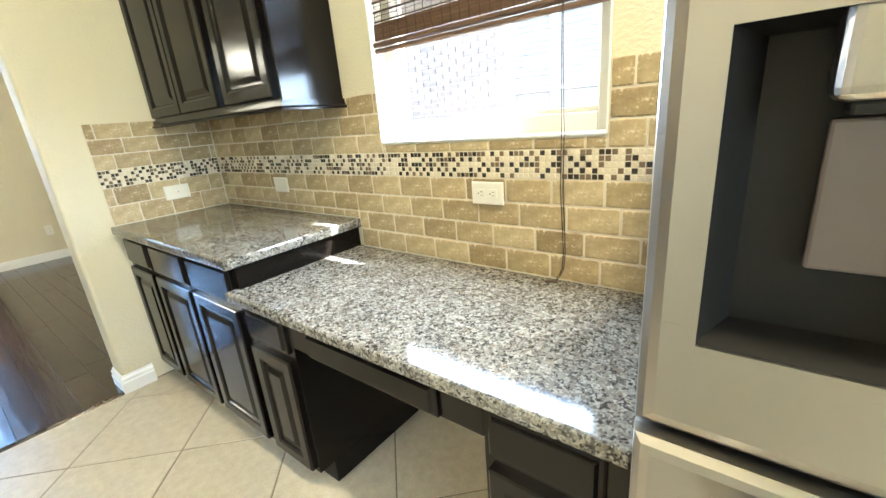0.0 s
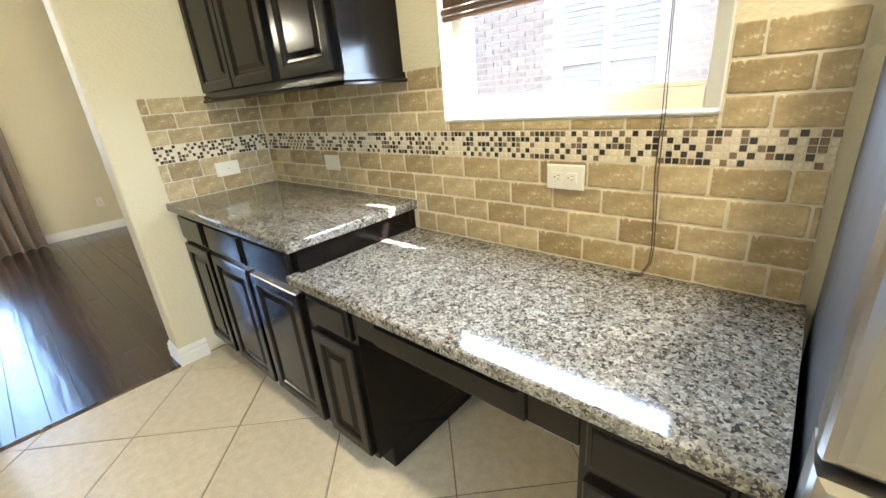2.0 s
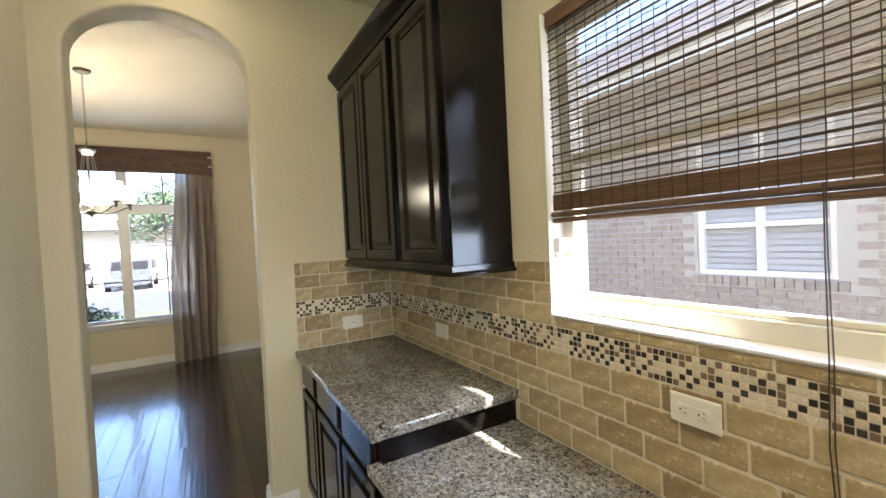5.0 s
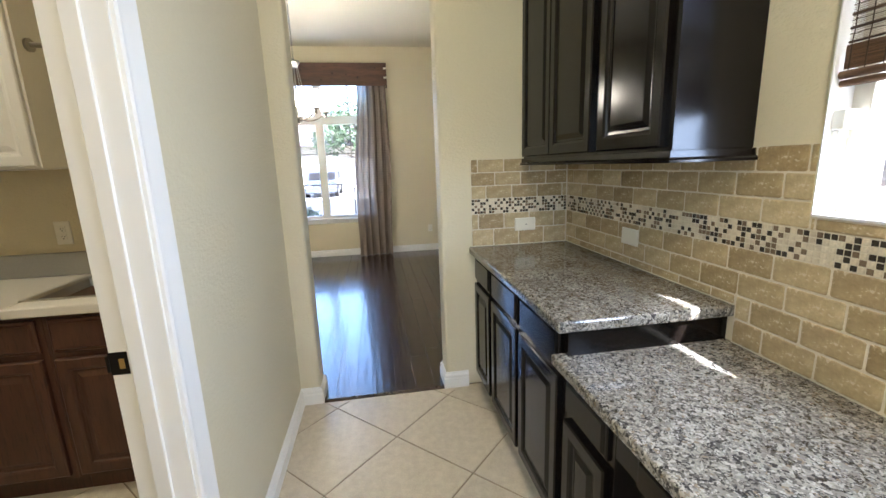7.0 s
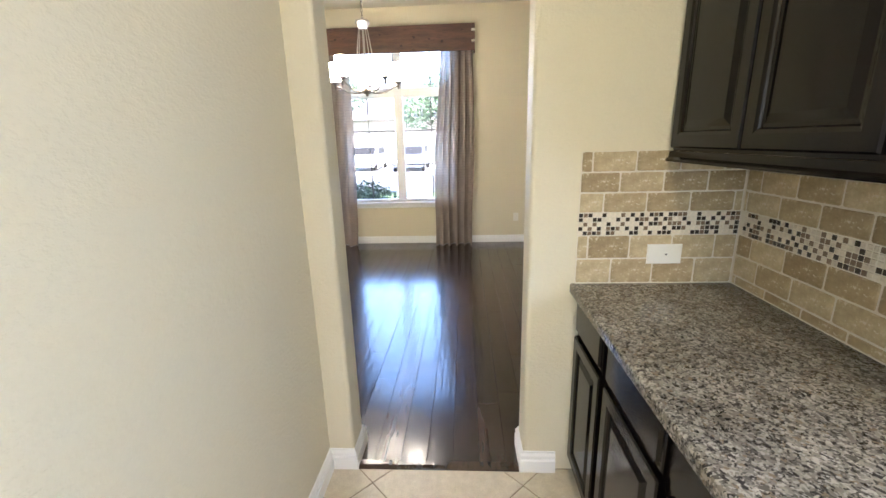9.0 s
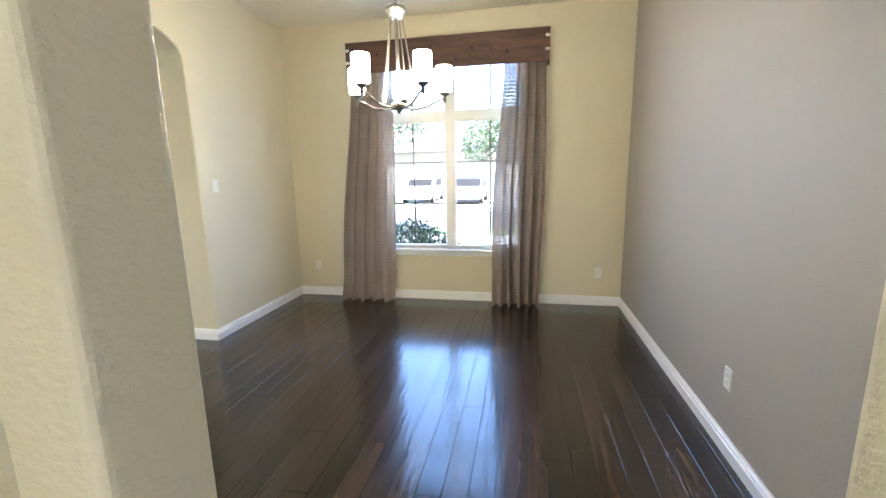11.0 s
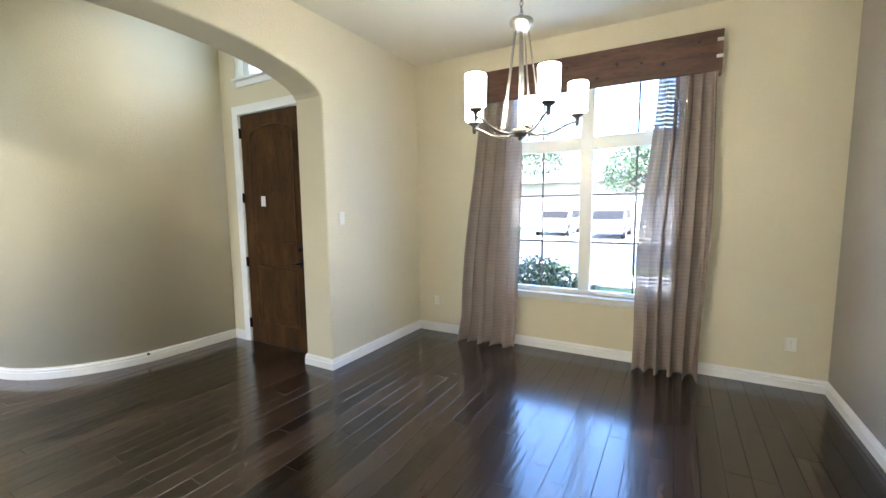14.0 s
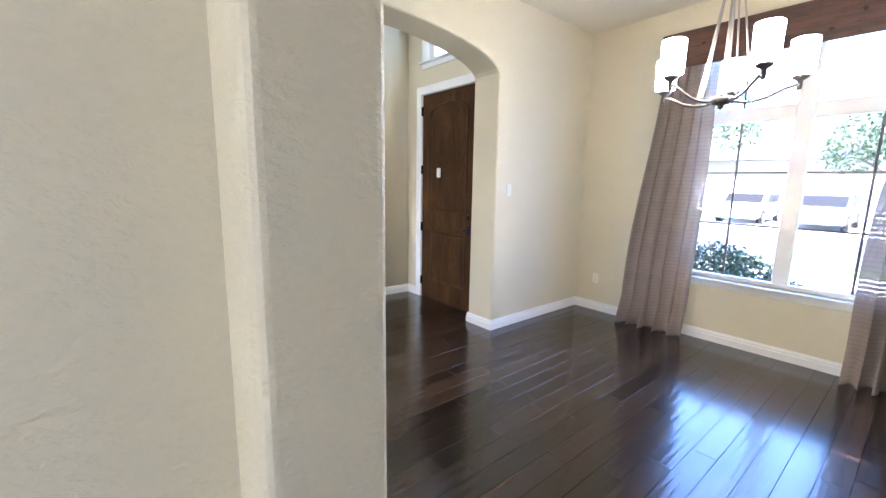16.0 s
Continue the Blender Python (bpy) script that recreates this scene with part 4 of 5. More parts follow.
# ---- dining window ----
y0, y1, z0, z1 = DW
my0, my1, tz0, tz1 = -0.585, -0.468, 2.085, 2.205
win = tagged(thing("window_2", (WX - 0.08, (y0 + y1) / 2, z0), "tall white four-light dining window with grilles", "window"), kind="structure")
fx0, fx1 = WX - 0.125, WX - 0.055
for nm, b in (("stile", (y0, y0 + 0.055, z0, z1)), ("stile", (y1 - 0.055, y1, z0, z1)), ("mullion", (my0, my1, z0 + 0.04, z1 - 0.05)),
              ("rail", (y0 + 0.055, y1 - 0.055, z0, z0 + 0.04)), ("rail", (y0 + 0.055, y1 - 0.055, z1 - 0.05, z1)),
              ("transom_bar", (y0 + 0.055, my0, tz0, tz1)), ("transom_bar", (my1, y1 - 0.055, tz0, tz1))):
    part(nm, boxed(fx0, fx1, *b, 0.005, 2), M_WHITEV, win)
M_GRILLE = plain("grille_bar", (0.20, 0.18, 0.15), 0.5)
for a, b in ((y0 + 0.055, my0), (my1, y1 - 0.055)):
    mid = -0.972 if a < -1 else -0.068
    for c, d in ((z0 + 0.04, tz0), (tz1, z1 - 0.05)):
        p = part("pane", boxed(WX - 0.092, WX - 0.088, a, b, c, d), M_GLASS, win)
        p.visible_shadow = False
        part("grille_bar", boxed(WX - 0.098, WX - 0.093, mid - 0.009, mid + 0.009, c, d), M_GRILLE, p)
    for zz in (1.155, 1.635):
        part("grille_bar", boxed(WX - 0.1035, WX - 0.0985, a, b, zz - 0.009, zz + 0.009), M_GRILLE, win)
sill = structure("window_sill", boxed(WX - 0.055, WX + 0.045, y0 - 0.05, y1 + 0.05, z0 - 0.022, z0, 0.006, 3), M_TRIM, "white painted window stool under the dining window", "window sill")
part("apron", sweep(bmesh.new(), [(WX, y1 + 0.03, z0 - 0.024), (WX, y0 - 0.03, z0 - 0.024)], [(0, 0), (0, 0.014), (0.05, 0.012), (0.06, 0.004), (0.06, 0)], (1, 0, 0)), M_TRIM, sill)

# valance box
val = thing("wooden_valance", (WX + 0.06, -0.557, 2.62), "knotty alder box valance with pale corner keys", "valance")
vy0, vy1, vz0, vz1, vx = -1.665, 0.55, 2.62, 2.945, WX + 0.115
part("front_board", boxed(vx - 0.02, vx, vy0, vy1, vz0, vz1, 0.003, 2), M_VALANCE, val)
part("top_board", boxed(WX + 0.002, vx - 0.021, vy0 + 0.021, vy1 - 0.021, vz1 - 0.02, vz1 - 0.001), M_VALANCE, val)
for s, a in ((1, vy1 - 0.02), (-1, vy0)):
    part("side_board", boxed(WX + 0.002, vx - 0.021, a, a + 0.02, vz0 - 0.02, vz1, 0.003, 2), M_VALANCE, val)
    for zz in (2.735, 2.865):
        ya, yb = (vy1 - 0.045, vy1 + 0.002) if s > 0 else (vy0 - 0.002, vy0 + 0.045)
        part("corner_key", boxed(vx - 0.022, vx + 0.002, ya, yb, zz - 0.014, zz + 0.014, 0.002, 1), M_PLATE, val, "pale inlaid corner key")
M_KNOT = plain("wood_knot", (0.022, 0.008, 0.005), 0.5, vary=0.4, scale=80)
rng = random.Random(5)
for yy in (-1.3, -0.86, -0.70, -0.42, -0.25, -0.05, 0.12, 0.38):
    zz, rr = rng.uniform(2.68, 2.88), rng.uniform(0.008, 0.017)
    bm = bmesh.new()
    vs = [bm.verts.new((vx + 0.0006, yy + rr * rng.uniform(0.8, 1.5) * math.cos(k * 0.5236), zz + rr * rng.uniform(0.7, 1.2) * math.sin(k * 0.5236))) for k in range(12)]
    f = bm.faces.new(vs)
    bmesh.ops.solidify(bm, geom=[f], thickness=0.0004)
    part("knot", bm, M_KNOT, val, "dark wood knot")


def curtain(top, bottom, mid, folds, phase, inner, label):
    """A hanging panel; top, bottom, mid: where its edges lie along the wall."""
    cur = thing("curtain_panel", (WX + 0.07, (bottom[0] + bottom[1]) / 2, 0), label, "curtain", "curtains at the dining window")
    bm, nu, nv = bmesh.new(), 150, 44
    rng = random.Random(int(phase * 10))
    wob = [rng.uniform(0.75, 1.25) for _ in range(folds + 2)]
    grid = []
    for j in range(nv + 1):
        t = j / nv
        z = 2.70 * (1 - t) + 0.006
        q = 0.5 - 0.5 * math.cos(math.pi * min(1, t))
        row = []
        for i in range(nu + 1):
            s = i / nu
            a = top[0] + (bottom[0] - top[0]) * q + 4 * q * (1 - q) * mid[0]
            b = top[1] + (bottom[1] - top[1]) * q + 4 * q * (1 - q) * mid[1]
            k = s * folds
            # flat near the window's middle, gathered into doubled folds towards the wall
            gather = min(1.0, max(0.0, (abs(s - inner) - 0.12) / 0.3))
            amp = (0.010 + 0.036 * gather * wob[int(k)]) * (0.35 + min(0.45, 3 * t) + 0.4 * t)
            ang = 2 * math.pi * k + phase + 0.5 * math.sin(3 * t + phase)
            x = WX + 0.064 + min(0.024, 0.2 * t) + amp * math.sin(ang) + 0.006 * math.sin(7 * k + 5 * t)
            y = a + (b - a) * s + 0.045 * gather * math.cos(ang + 0.6) * math.sin(math.pi * s)
            if t > 0.9:
                x += (t - 0.9) * 0.9 * (0.7 + 0.5 * math.sin(2 * math.pi * k + phase))
            zz = z + (0.012 * math.sin(5 * k + phase) if 0.9 < t < 1 else 0)
            row.append(bm.verts.new((max(x, WX + 0.048), y, max(zz, 0.004))))
        grid.append(row)
    for r, q in zip(grid, grid[1:]):
        for i in range(nu):
            bm.faces.new((r[i], r[i + 1], q[i + 1], q[i]))
    ob = part("fabric", bm, M_CURTAIN, cur, "", True)
    part("rod_pocket", tube(bmesh.new(), [(WX + 0.068, top[0] - 0.02, 2.70), (WX + 0.068, top[1] + 0.02, 2.70)], 0.010, 10), M_BLACK, cur, "dark curtain rod")
    return cur


curtain((-1.62, -1.15), (-1.86, -1.19), (-0.02, 0.02), 5, 0.4, 1, "taupe ribbed linen curtain pooling on the floor")
curtain((0.09, 0.52), (-0.03, 0.49), (-0.045, 0.03), 5, 1.7, 0, "taupe ribbed linen curtain half over the window")


# ---- chandelier ----
def chandelier(cx, cy):
    ch = thing("chandelier", (cx, cy, 1.88), "five-light brushed nickel chandelier with lit glass shades", "chandelier")
    body = plain("antique_nickel", (0.20, 0.18, 0.15), 0.35, 1.0, 0.12, 60)
    part("canopy", lathe(bmesh.new(), (cx, cy, CEIL), [(0.065, -0.001), (0.065, -0.012), (0.05, -0.026), (0.012, -0.034)], 24), body, ch, "", True)
    z, k = CEIL - 0.035, 0
    links = []
    while z > 2.52:
        pts = []
        for i in range(13):
            a = 2 * math.pi * i / 12
            u, v = 0.008 * math.cos(a), 0.017 * math.sin(a)
            pts.append((cx + (u if k % 2 else 0), cy + (0 if k % 2 else u), z - 0.017 + v))
        links.append(pts)
        z -= 0.026
        k += 1
    for pts in links:
        part("chain_link", tube(bmesh.new(), pts, 0.0021, 5), body, ch)
    part("ring", lathe(bmesh.new(), (cx, cy, 2.445), [(0.03, -0.008), (0.042, -0.006), (0.044, 0.02), (0.060, 0.026), (0.062, 0.040), (0.058, 0.050), (0.02, 0.056), (0.008, 0.075)], 28), M_NICKEL, ch, "", True)
    part("stem", tube(bmesh.new(), [(cx, cy, 2.45), (cx, cy, 1.93)], 0.010, 10), M_NICKEL, ch)
    part("stem_sleeve", tube(bmesh.new(), [(cx, cy, 2.06), (cx, cy, 1.95)], 0.016, 12), M_NICKEL, ch)
    part("hub", lathe(bmesh.new(), (cx, cy, 1.90), [(0.006, -0.018), (0.012, -0.014), (0.012, 0.0), (0.032, 0.004), (0.048, 0.03), (0.044, 0.042), (0.018, 0.05)], 24), body, ch, "", True)
    for k in range(5):
        a = radians(44.5 + 72 * k)
        c, s = math.cos(a), math.sin(a)
        prof = [(0.04, 1.918), (0.085, 1.912), (0.13, 1.914), (0.175, 1.925), (0.215, 1.945), (0.25, 1.965), (0.28, 1.975), (0.298, 1.977)]
        arm = part("arm", tube(bmesh.new(), [(cx + r * c, cy + r * s, z) for r, z in prof], 0.0072, 8), body, ch, "", True)
        bx, by = cx + 0.298 * c, cy + 0.298 * s
        part("cup", lathe(bmesh.new(), (bx, by, 1.952), [(0.008, 0.0), (0.011, 0.015), (0.011, 0.04), (0.026, 0.05), (0.033, 0.058), (0.033, 0.066), (0.02, 0.068)], 20), body, arm, "", True)
        bm = bmesh.new()
        lathe(bm, (bx, by, 2.020), [(0.026, 0.0), (0.047, 0.004), (0.050, 0.012), (0.052, 0.152), (0.050, 0.155), (0.047, 0.152), (0.045, 0.014), (0.024, 0.008)], 28)
        part("glass_shade", bm, M_LAMP, arm, "lit frosted glass cylinder shade", True)
        part("rod", tube(bmesh.new(), [(cx + 0.036 * c, cy + 0.036 * s, 2.45), (cx + 0.115 * c, cy + 0.115 * s, 1.932)], 0.0042, 6), M_NICKEL, ch)
    return ch


chandelier(-4.592, -0.47)

# ---- entrance door ----
door = tagged(thing("door_1", (FX - 0.05, (DOOR[0] + DOOR[1]) / 2, 0), "tall knotty alder entrance door with two panels", "door"), kind="structure")


def arched(u0, u1, v0, v1, rise, i, n=12):
    """An outline with an arched head, drawn in by i."""
    a, b, s = u0 + i, u1 - i, v1 - rise - i
    return [(a, v0 + i), (b, v0 + i)] + [((a + b) / 2 + (b - a) / 2 * math.cos(math.pi * k / n), s + rise * math.sin(math.pi * k / n) ** 0.8) for k in range(n + 1)]


def door_leaf(name, place, u0, u1, v0, v1, panels, mat, parent, t=0.045):
    leaf = part(name, stepped(bmesh.new(), [(rect(u0, u1, v0, v1, 0), -t), (rect(u0, u1, v0, v1, 0), -0.002), (rect(u0, u1, v0, v1, 0.002), 0)], place), mat, parent)
    for a, b, c, d, rise in panels:
        o = lambda i: arched(a, b, c, d, rise, i) if rise else rect(a, b, c, d, i)  # noqa: E731
        part("panel", stepped(bmesh.new(), [(o(0), 0.0005), (o(0.004), 0.006), (o(0.016), 0.007), (o(0.026), 0.0015), (o(0.036), 0.0012), (o(0.075), 0.0065), (o(0.08), 0.0065)], place), mat, leaf)
    return leaf


dx = FX - 0.012
fp = lambda u, v, d: (dx + d, u, v)  # noqa: E731
leaf = door_leaf("leaf", fp, DOOR[0] + 0.02, DOOR[1] - 0.02, 0.004, DOOR[2] - 0.02, [(-3.83, -3.13, 1.16, 2.42, 0.13), (-3.83, -3.13, 0.25, 0.90, 0)], M_DOOR, door)
for zz in (0.22, 0.93, 1.65, 2.36):
    part("hinge", boxed(FX - 0.014, FX + 0.010, DOOR[0] + 0.006, DOOR[0] + 0.03, zz - 0.055, zz + 0.055, 0.003, 1), M_BLACK, leaf, "black door hinge")
hb = boxed(dx, dx + 0.012, -3.115, -3.055, 0.90, 1.02, 0.004, 2)
tube(hb, [(dx + 0.012, -3.085, 0.96), (dx + 0.05, -3.085, 0.96), (dx + 0.056, -3.10, 0.958), (dx + 0.056, -3.20, 0.955)], 0.010, 8)
part("lever_handle", hb, M_BLACK, leaf, "black lever handle")
db = bmesh.new()
tube(db, [(dx, -3.085, 1.105), (dx + 0.02, -3.085, 1.105)], 0.03, 16)
box(db, dx + 0.02, dx + 0.034, -3.09, -3.08, 1.09, 1.12, 0.002, 1)
part("deadbolt", db, M_BLACK, leaf, "black deadbolt turn")
for b in ((DOOR[0], DOOR[0] + 0.018, 0, DOOR[2]), (DOOR[1] - 0.018, DOOR[1], 0, DOOR[2]), (DOOR[0] + 0.018, DOOR[1] - 0.018, DOOR[2] - 0.018, DOOR[2])):
    part("jamb", boxed(FX - 0.15, FX + 0.002, *b), M_TRIM, door)
part("casing", sweep(bmesh.new(), [(FX, DOOR[1] - 0.012, 0), (FX, DOOR[1] - 0.012, DOOR[2] - 0.012), (FX, DOOR[0] + 0.012, DOOR[2] - 0.012), (FX, DOOR[0] + 0.012, 0)],
                     [(-1.3 * a, b) for a, b in CASING_PROFILE][::-1], (1, 0, 0)), M_TRIM, door)
sensor = thing("door_sensor", (dx, -3.625, 1.555), "small white plastic sensor on the entrance door", "sensor")
part("case", boxed(dx + 0.0005, dx + 0.022, -3.655, -3.598, 1.555, 1.665, 0.005, 2), M_WHITEV, sensor)
part("led", boxed(dx + 0.022, dx + 0.0228, -3.645, -3.638, 1.642, 1.650), plain("red_dot", (0.4, 0.05, 0.03), 0.4), sensor, "tiny red indicator dot")

win = tagged(thing("window_3", (FX - 0.08, (TRAN[0] + TRAN[1]) / 2, TRAN[2]), "white transom window above the entrance door", "window"), kind="structure")
for b in ((TRAN[0], TRAN[0] + 0.10, TRAN[2], TRAN[3]), (TRAN[1] - 0.10, TRAN[1], TRAN[2], TRAN[3]), (TRAN[0] + 0.10, TRAN[1] - 0.10, TRAN[2], TRAN[2] + 0.05), (TRAN[0] + 0.10, TRAN[1] - 0.10, TRAN[3] - 0.05, TRAN[3]),
          ((TRAN[0] + TRAN[1]) / 2 - 0.02, (TRAN[0] + TRAN[1]) / 2 + 0.02, TRAN[2] + 0.05, TRAN[3] - 0.05)):
    part("window_frame", boxed(FX - 0.13, FX - 0.06, *b, 0.005, 2), M_WHITEV, win)
p = part("pane", boxed(FX - 0.092, FX - 0.088, TRAN[0] + 0.10, TRAN[1] - 0.10, TRAN[2] + 0.05, TRAN[3] - 0.05), M_GLASS, win)
p.visible_shadow = False
part("window_sill", boxed(FX - 0.06, FX + 0.05, TRAN[0] - 0.06, TRAN[1] + 0.06, TRAN[2] - 0.022, TRAN[2], 0.005, 2), M_TRIM, win)
part("apron", boxed(FX + 0.001, FX + 0.016, TRAN[0] - 0.03, TRAN[1] + 0.03, TRAN[2] - 0.085, TRAN[2] - 0.023, 0.004, 2), M_TRIM, win)

# door stop on the curved wall's skirting
sx, sy = -4.44, -4.345
stop = thing("door_stop", (sx, sy, 0.085), "small black spring door stop on the baseboard", "door stop")
part("spring", tube(bmesh.new(), [(sx, sy - 0.03, 0.085), (sx + 0.01, sy + 0.05, 0.087)], 0.006, 8), M_BLACK, stop)
part("tip", tube(bmesh.new(), [(sx + 0.01, sy + 0.05, 0.087), (sx + 0.012, sy + 0.066, 0.088)], 0.011, 10), M_BLACK, stop)

# hallway door
hall = tagged(thing("door_2", (-3.66, -7.91, 0), "white arched two-panel hallway door", "door"), kind="structure")
hp = lambda u, v, d: (-3.652 + d, u, v)  # noqa: E731
leaf = door_leaf("leaf", hp, -8.30, -7.52, 0.012, 2.04, [(-8.20, -7.62, 1.08, 1.92, 0.12), (-8.20, -7.62, 0.22, 0.92, 0)], M_WHITECAB, hall, 0.006)
part("knob", tube(bmesh.new(), [(-3.652, -7.60, 0.96), (-3.62, -7.60, 0.96), (-3.60, -7.60, 0.96), (-3.585, -7.60, 0.96)], 0.024, 12), M_BLACK, leaf, "black door knob")
part("casing", sweep(bmesh.new(), [(-3.66, -7.52, 0), (-3.66, -7.52, 2.05), (-3.66, -8.30, 2.05), (-3.66, -8.30, 0)], [(-a, b) for a, b in CASING_PROFILE][::-1], (1, 0, 0)), M_TRIM, hall)

# ---- outdoors ----
M_GRASS = plain("lawn", (0.075, 0.11, 0.03), 0.9, vary=0.4, scale=3.0)
M_CONC = plain("concrete", (0.42, 0.40, 0.36), 0.85, vary=0.12, scale=4.0)
# dark brown for the unseen side yard, chosen to limit light bounced up
M_DARKYARD = plain("dark_yard", (0.07, 0.05, 0.035), 0.95, vary=0.4, scale=25.0)
M_ASPH = plain("asphalt", (0.06, 0.06, 0.06), 0.9, vary=0.2, scale=8.0)
M_LEAF = plain("shrub_leaf", (0.085, 0.12, 0.06), 0.5, vary=0.4, scale=12.0)
M_BARK = plain("bark", (0.10, 0.075, 0.055), 0.9, vary=0.3, scale=20.0, bumpy=0.4)
structure("ground", boxed(-600, 600, -600, 600, -0.5, -0.20), M_GRASS, "mown green lawn", "ground")
structure("pavement", boxed(-13.0, -11.4, -120, 120, -0.2, -0.15, 0.02, 2), M_CONC, "pale concrete footpath", "pavement")
structure("road", boxed(-22.0, -14.5, -120, 120, -0.2, -0.185), M_ASPH, "grey asphalt street", "road")
structure("driveway", boxed(-14.5, -7.6, -9.2, -3.0, -0.2, -0.16), M_CONC, "pale concrete front walk", "driveway")
structure("driveway_far", boxed(-34.0, -22.0, -6.5, 0.2, -0.2, -0.16), M_CONC, "pale concrete driveway over the street", "driveway")
# out of view; kept dark so it bounces little onto the neighbour's wall
structure("side_yard", boxed(-8.0, 6.0, 1.75, 5.0, -0.2, -0.17), M_DARKYARD, "unseen side yard between houses, darkened to cut bounce light", "ground")


def leaf_cloud(bm, centre, radius, n, size, rng, squash=0.8):
    for _ in range(n):
        d = Vector((rng.gauss(0, 1), rng.gauss(0, 1), rng.gauss(0, 1))).normalized() * radius * rng.uniform(0.45, 1.0) ** 0.5 * rng.uniform(0.85, 1.1)
        c = Vector(centre) + Vector((d.x, d.y, d.z * squash))
        a, b = Vector((rng.gauss(0, 1), rng.gauss(0, 1), rng.gauss(0, 1))).normalized(), Vector((rng.gauss(0, 1), rng.gauss(0, 1), rng.gauss(0, 1))).normalized()
        s = size * rng.uniform(0.6, 1.3)
        b = (b - a * a.dot(b)).normalized()
        bm.faces.new([bm.verts.new(c + a * s), bm.verts.new(c + b * s * 0.5), bm.verts.new(c - a * s), bm.verts.new(c - b * s * 0.5)])
    return bm


rng = random.Random(21)
shrub = thing("shrub", (-8.2, -1.45, -0.2), "rounded clipped green shrub outside the window", "shrub")
bm = bmesh.new()
for c, r in (((-8.2, -1.65, 0.30), 0.48), ((-8.2, -1.15, 0.28), 0.46), ((-8.1, -1.4, 0.42), 0.42), ((-8.3, -0.85, 0.15), 0.36)):
    leaf_cloud(bm, c, r, 1800, 0.03, rng, 0.95)
part("leaves", bm, M_LEAF, shrub)
bm = bmesh.new()
for yy in (-1.6, -1.3, -1.0):
    tube(bm, [(-8.2, yy, -0.2), (-8.2 + rng.uniform(-0.1, 0.1), yy + 0.05, 0.4)], 0.015, 6, 0.006)
part("stems", bm, M_BARK, shrub)


def tree(x, y, height, crown, seed, label):
    rng = random.Random(seed)
    tr = thing("tree", (x, y, -0.2), label, "tree", "street trees")
    bm = bmesh.new()
    tube(bm, [(x, y, -0.25), (x + 0.05, y, height * 0.3), (x - 0.05, y + 0.1, height * 0.6), (x, y, height * 0.85)], 0.17, 9, 0.05)
    limbs = []
    for k in range(7):
        a, z = rng.uniform(0, 6.28), height * rng.uniform(0.35, 0.7)
        end = (x + crown * 0.7 * math.cos(a), y + crown * 0.7 * math.sin(a), z + height * 0.18)
        tube(bm, [(x, y, z), ((x + end[0]) / 2, (y + end[1]) / 2, z + height * 0.07), end], 0.06, 6, 0.015)
        limbs.append(end)
    part("trunk", bm, M_BARK, tr)
    bm = bmesh.new()
    for e in limbs + [(x, y, height * 0.9), (x + 0.4, y - 0.5, height * 0.75)]:
        leaf_cloud(bm, e, crown * 0.5, 420, 0.13, rng, 0.75)
    part("crown", bm, M_LEAF, tr)


tree(-31.5, -1.0, 6.0, 2.6, 1, "leafy green street tree across the road")
tree(-24.5, 3.6, 7.0, 3.0, 2, "leafy green tree on the far lawn")
tree(-27.0, -9.0, 7.0, 3.0, 3, "leafy green tree beside the far driveway")


def car(x, y, color, label):
    c = thing("parked_car", (x, y, -0.16), label, "car", "cars parked across the street")
    pm = plain("car_paint", color, 0.25, 0.3, 0.05)
    side = [(-2.2, 0.25), (2.2, 0.25), (2.25, 0.7), (1.3, 0.92), (0.7, 1.42), (-1.0, 1.46), (-1.75, 0.98), (-2.25, 0.85)]
    bm = prism(bmesh.new(), [(x + a, b - 0.16) for a, b in side], "y", y - 0.85, y + 0.85)
    bmesh.ops.bevel(bm, geom=bm.edges[:], offset=0.06, segments=2, affect="EDGES")
    body = part("body", bm, pm, c)
    part("window", boxed(x - 1.2, x + 0.75, y + 0.845, y + 0.862, 0.80, 1.20, 0.004, 1), M_DARKPL, body)
    part("window", boxed(x - 1.2, x + 0.75, y - 0.862, y - 0.845, 0.80, 1.20, 0.004, 1), M_DARKPL, body)
    bm = stepped(bmesh.new(), [(rect(y - 0.72, y + 0.72, 0.80, 1.20), 0.0), (rect(y - 0.70, y + 0.70, 0.80, 1.18), 0.012)], lambda u, v, d: (x + 1.27 + d - 1.2 * (v - 0.8), u, v))
    part("windscreen", bm, M_DARKPL, body)
    for s in (-0.62, 0.62):
        part("headlight", boxed(x + 2.2, x + 2.25, y + s - 0.16, y + s + 0.16, 0.38, 0.5, 0.01, 1), M_PLATE, body)
    for xx in (-1.4, 1.4):
        for yy in (-0.8, 0.8):
            w = part("wheel", tube(bmesh.new(), [(x + xx, y + yy - 0.1, 0.16), (x + xx, y + yy + 0.1, 0.16)], 0.32, 18), M_DARKPL, c)
            part("rim", tube(bmesh.new(), [(x + xx, y + yy - 0.105, 0.16), (x + xx, y + yy + 0.105, 0.16)], 0.19, 12), M_NICKEL, w)


car(-25.5, -2.7, (0.10, 0.11, 0.13), "dark grey car parked across the street")
car(-26.5, -5.6, (0.6, 0.6, 0.6), "silver car parked on the far driveway")

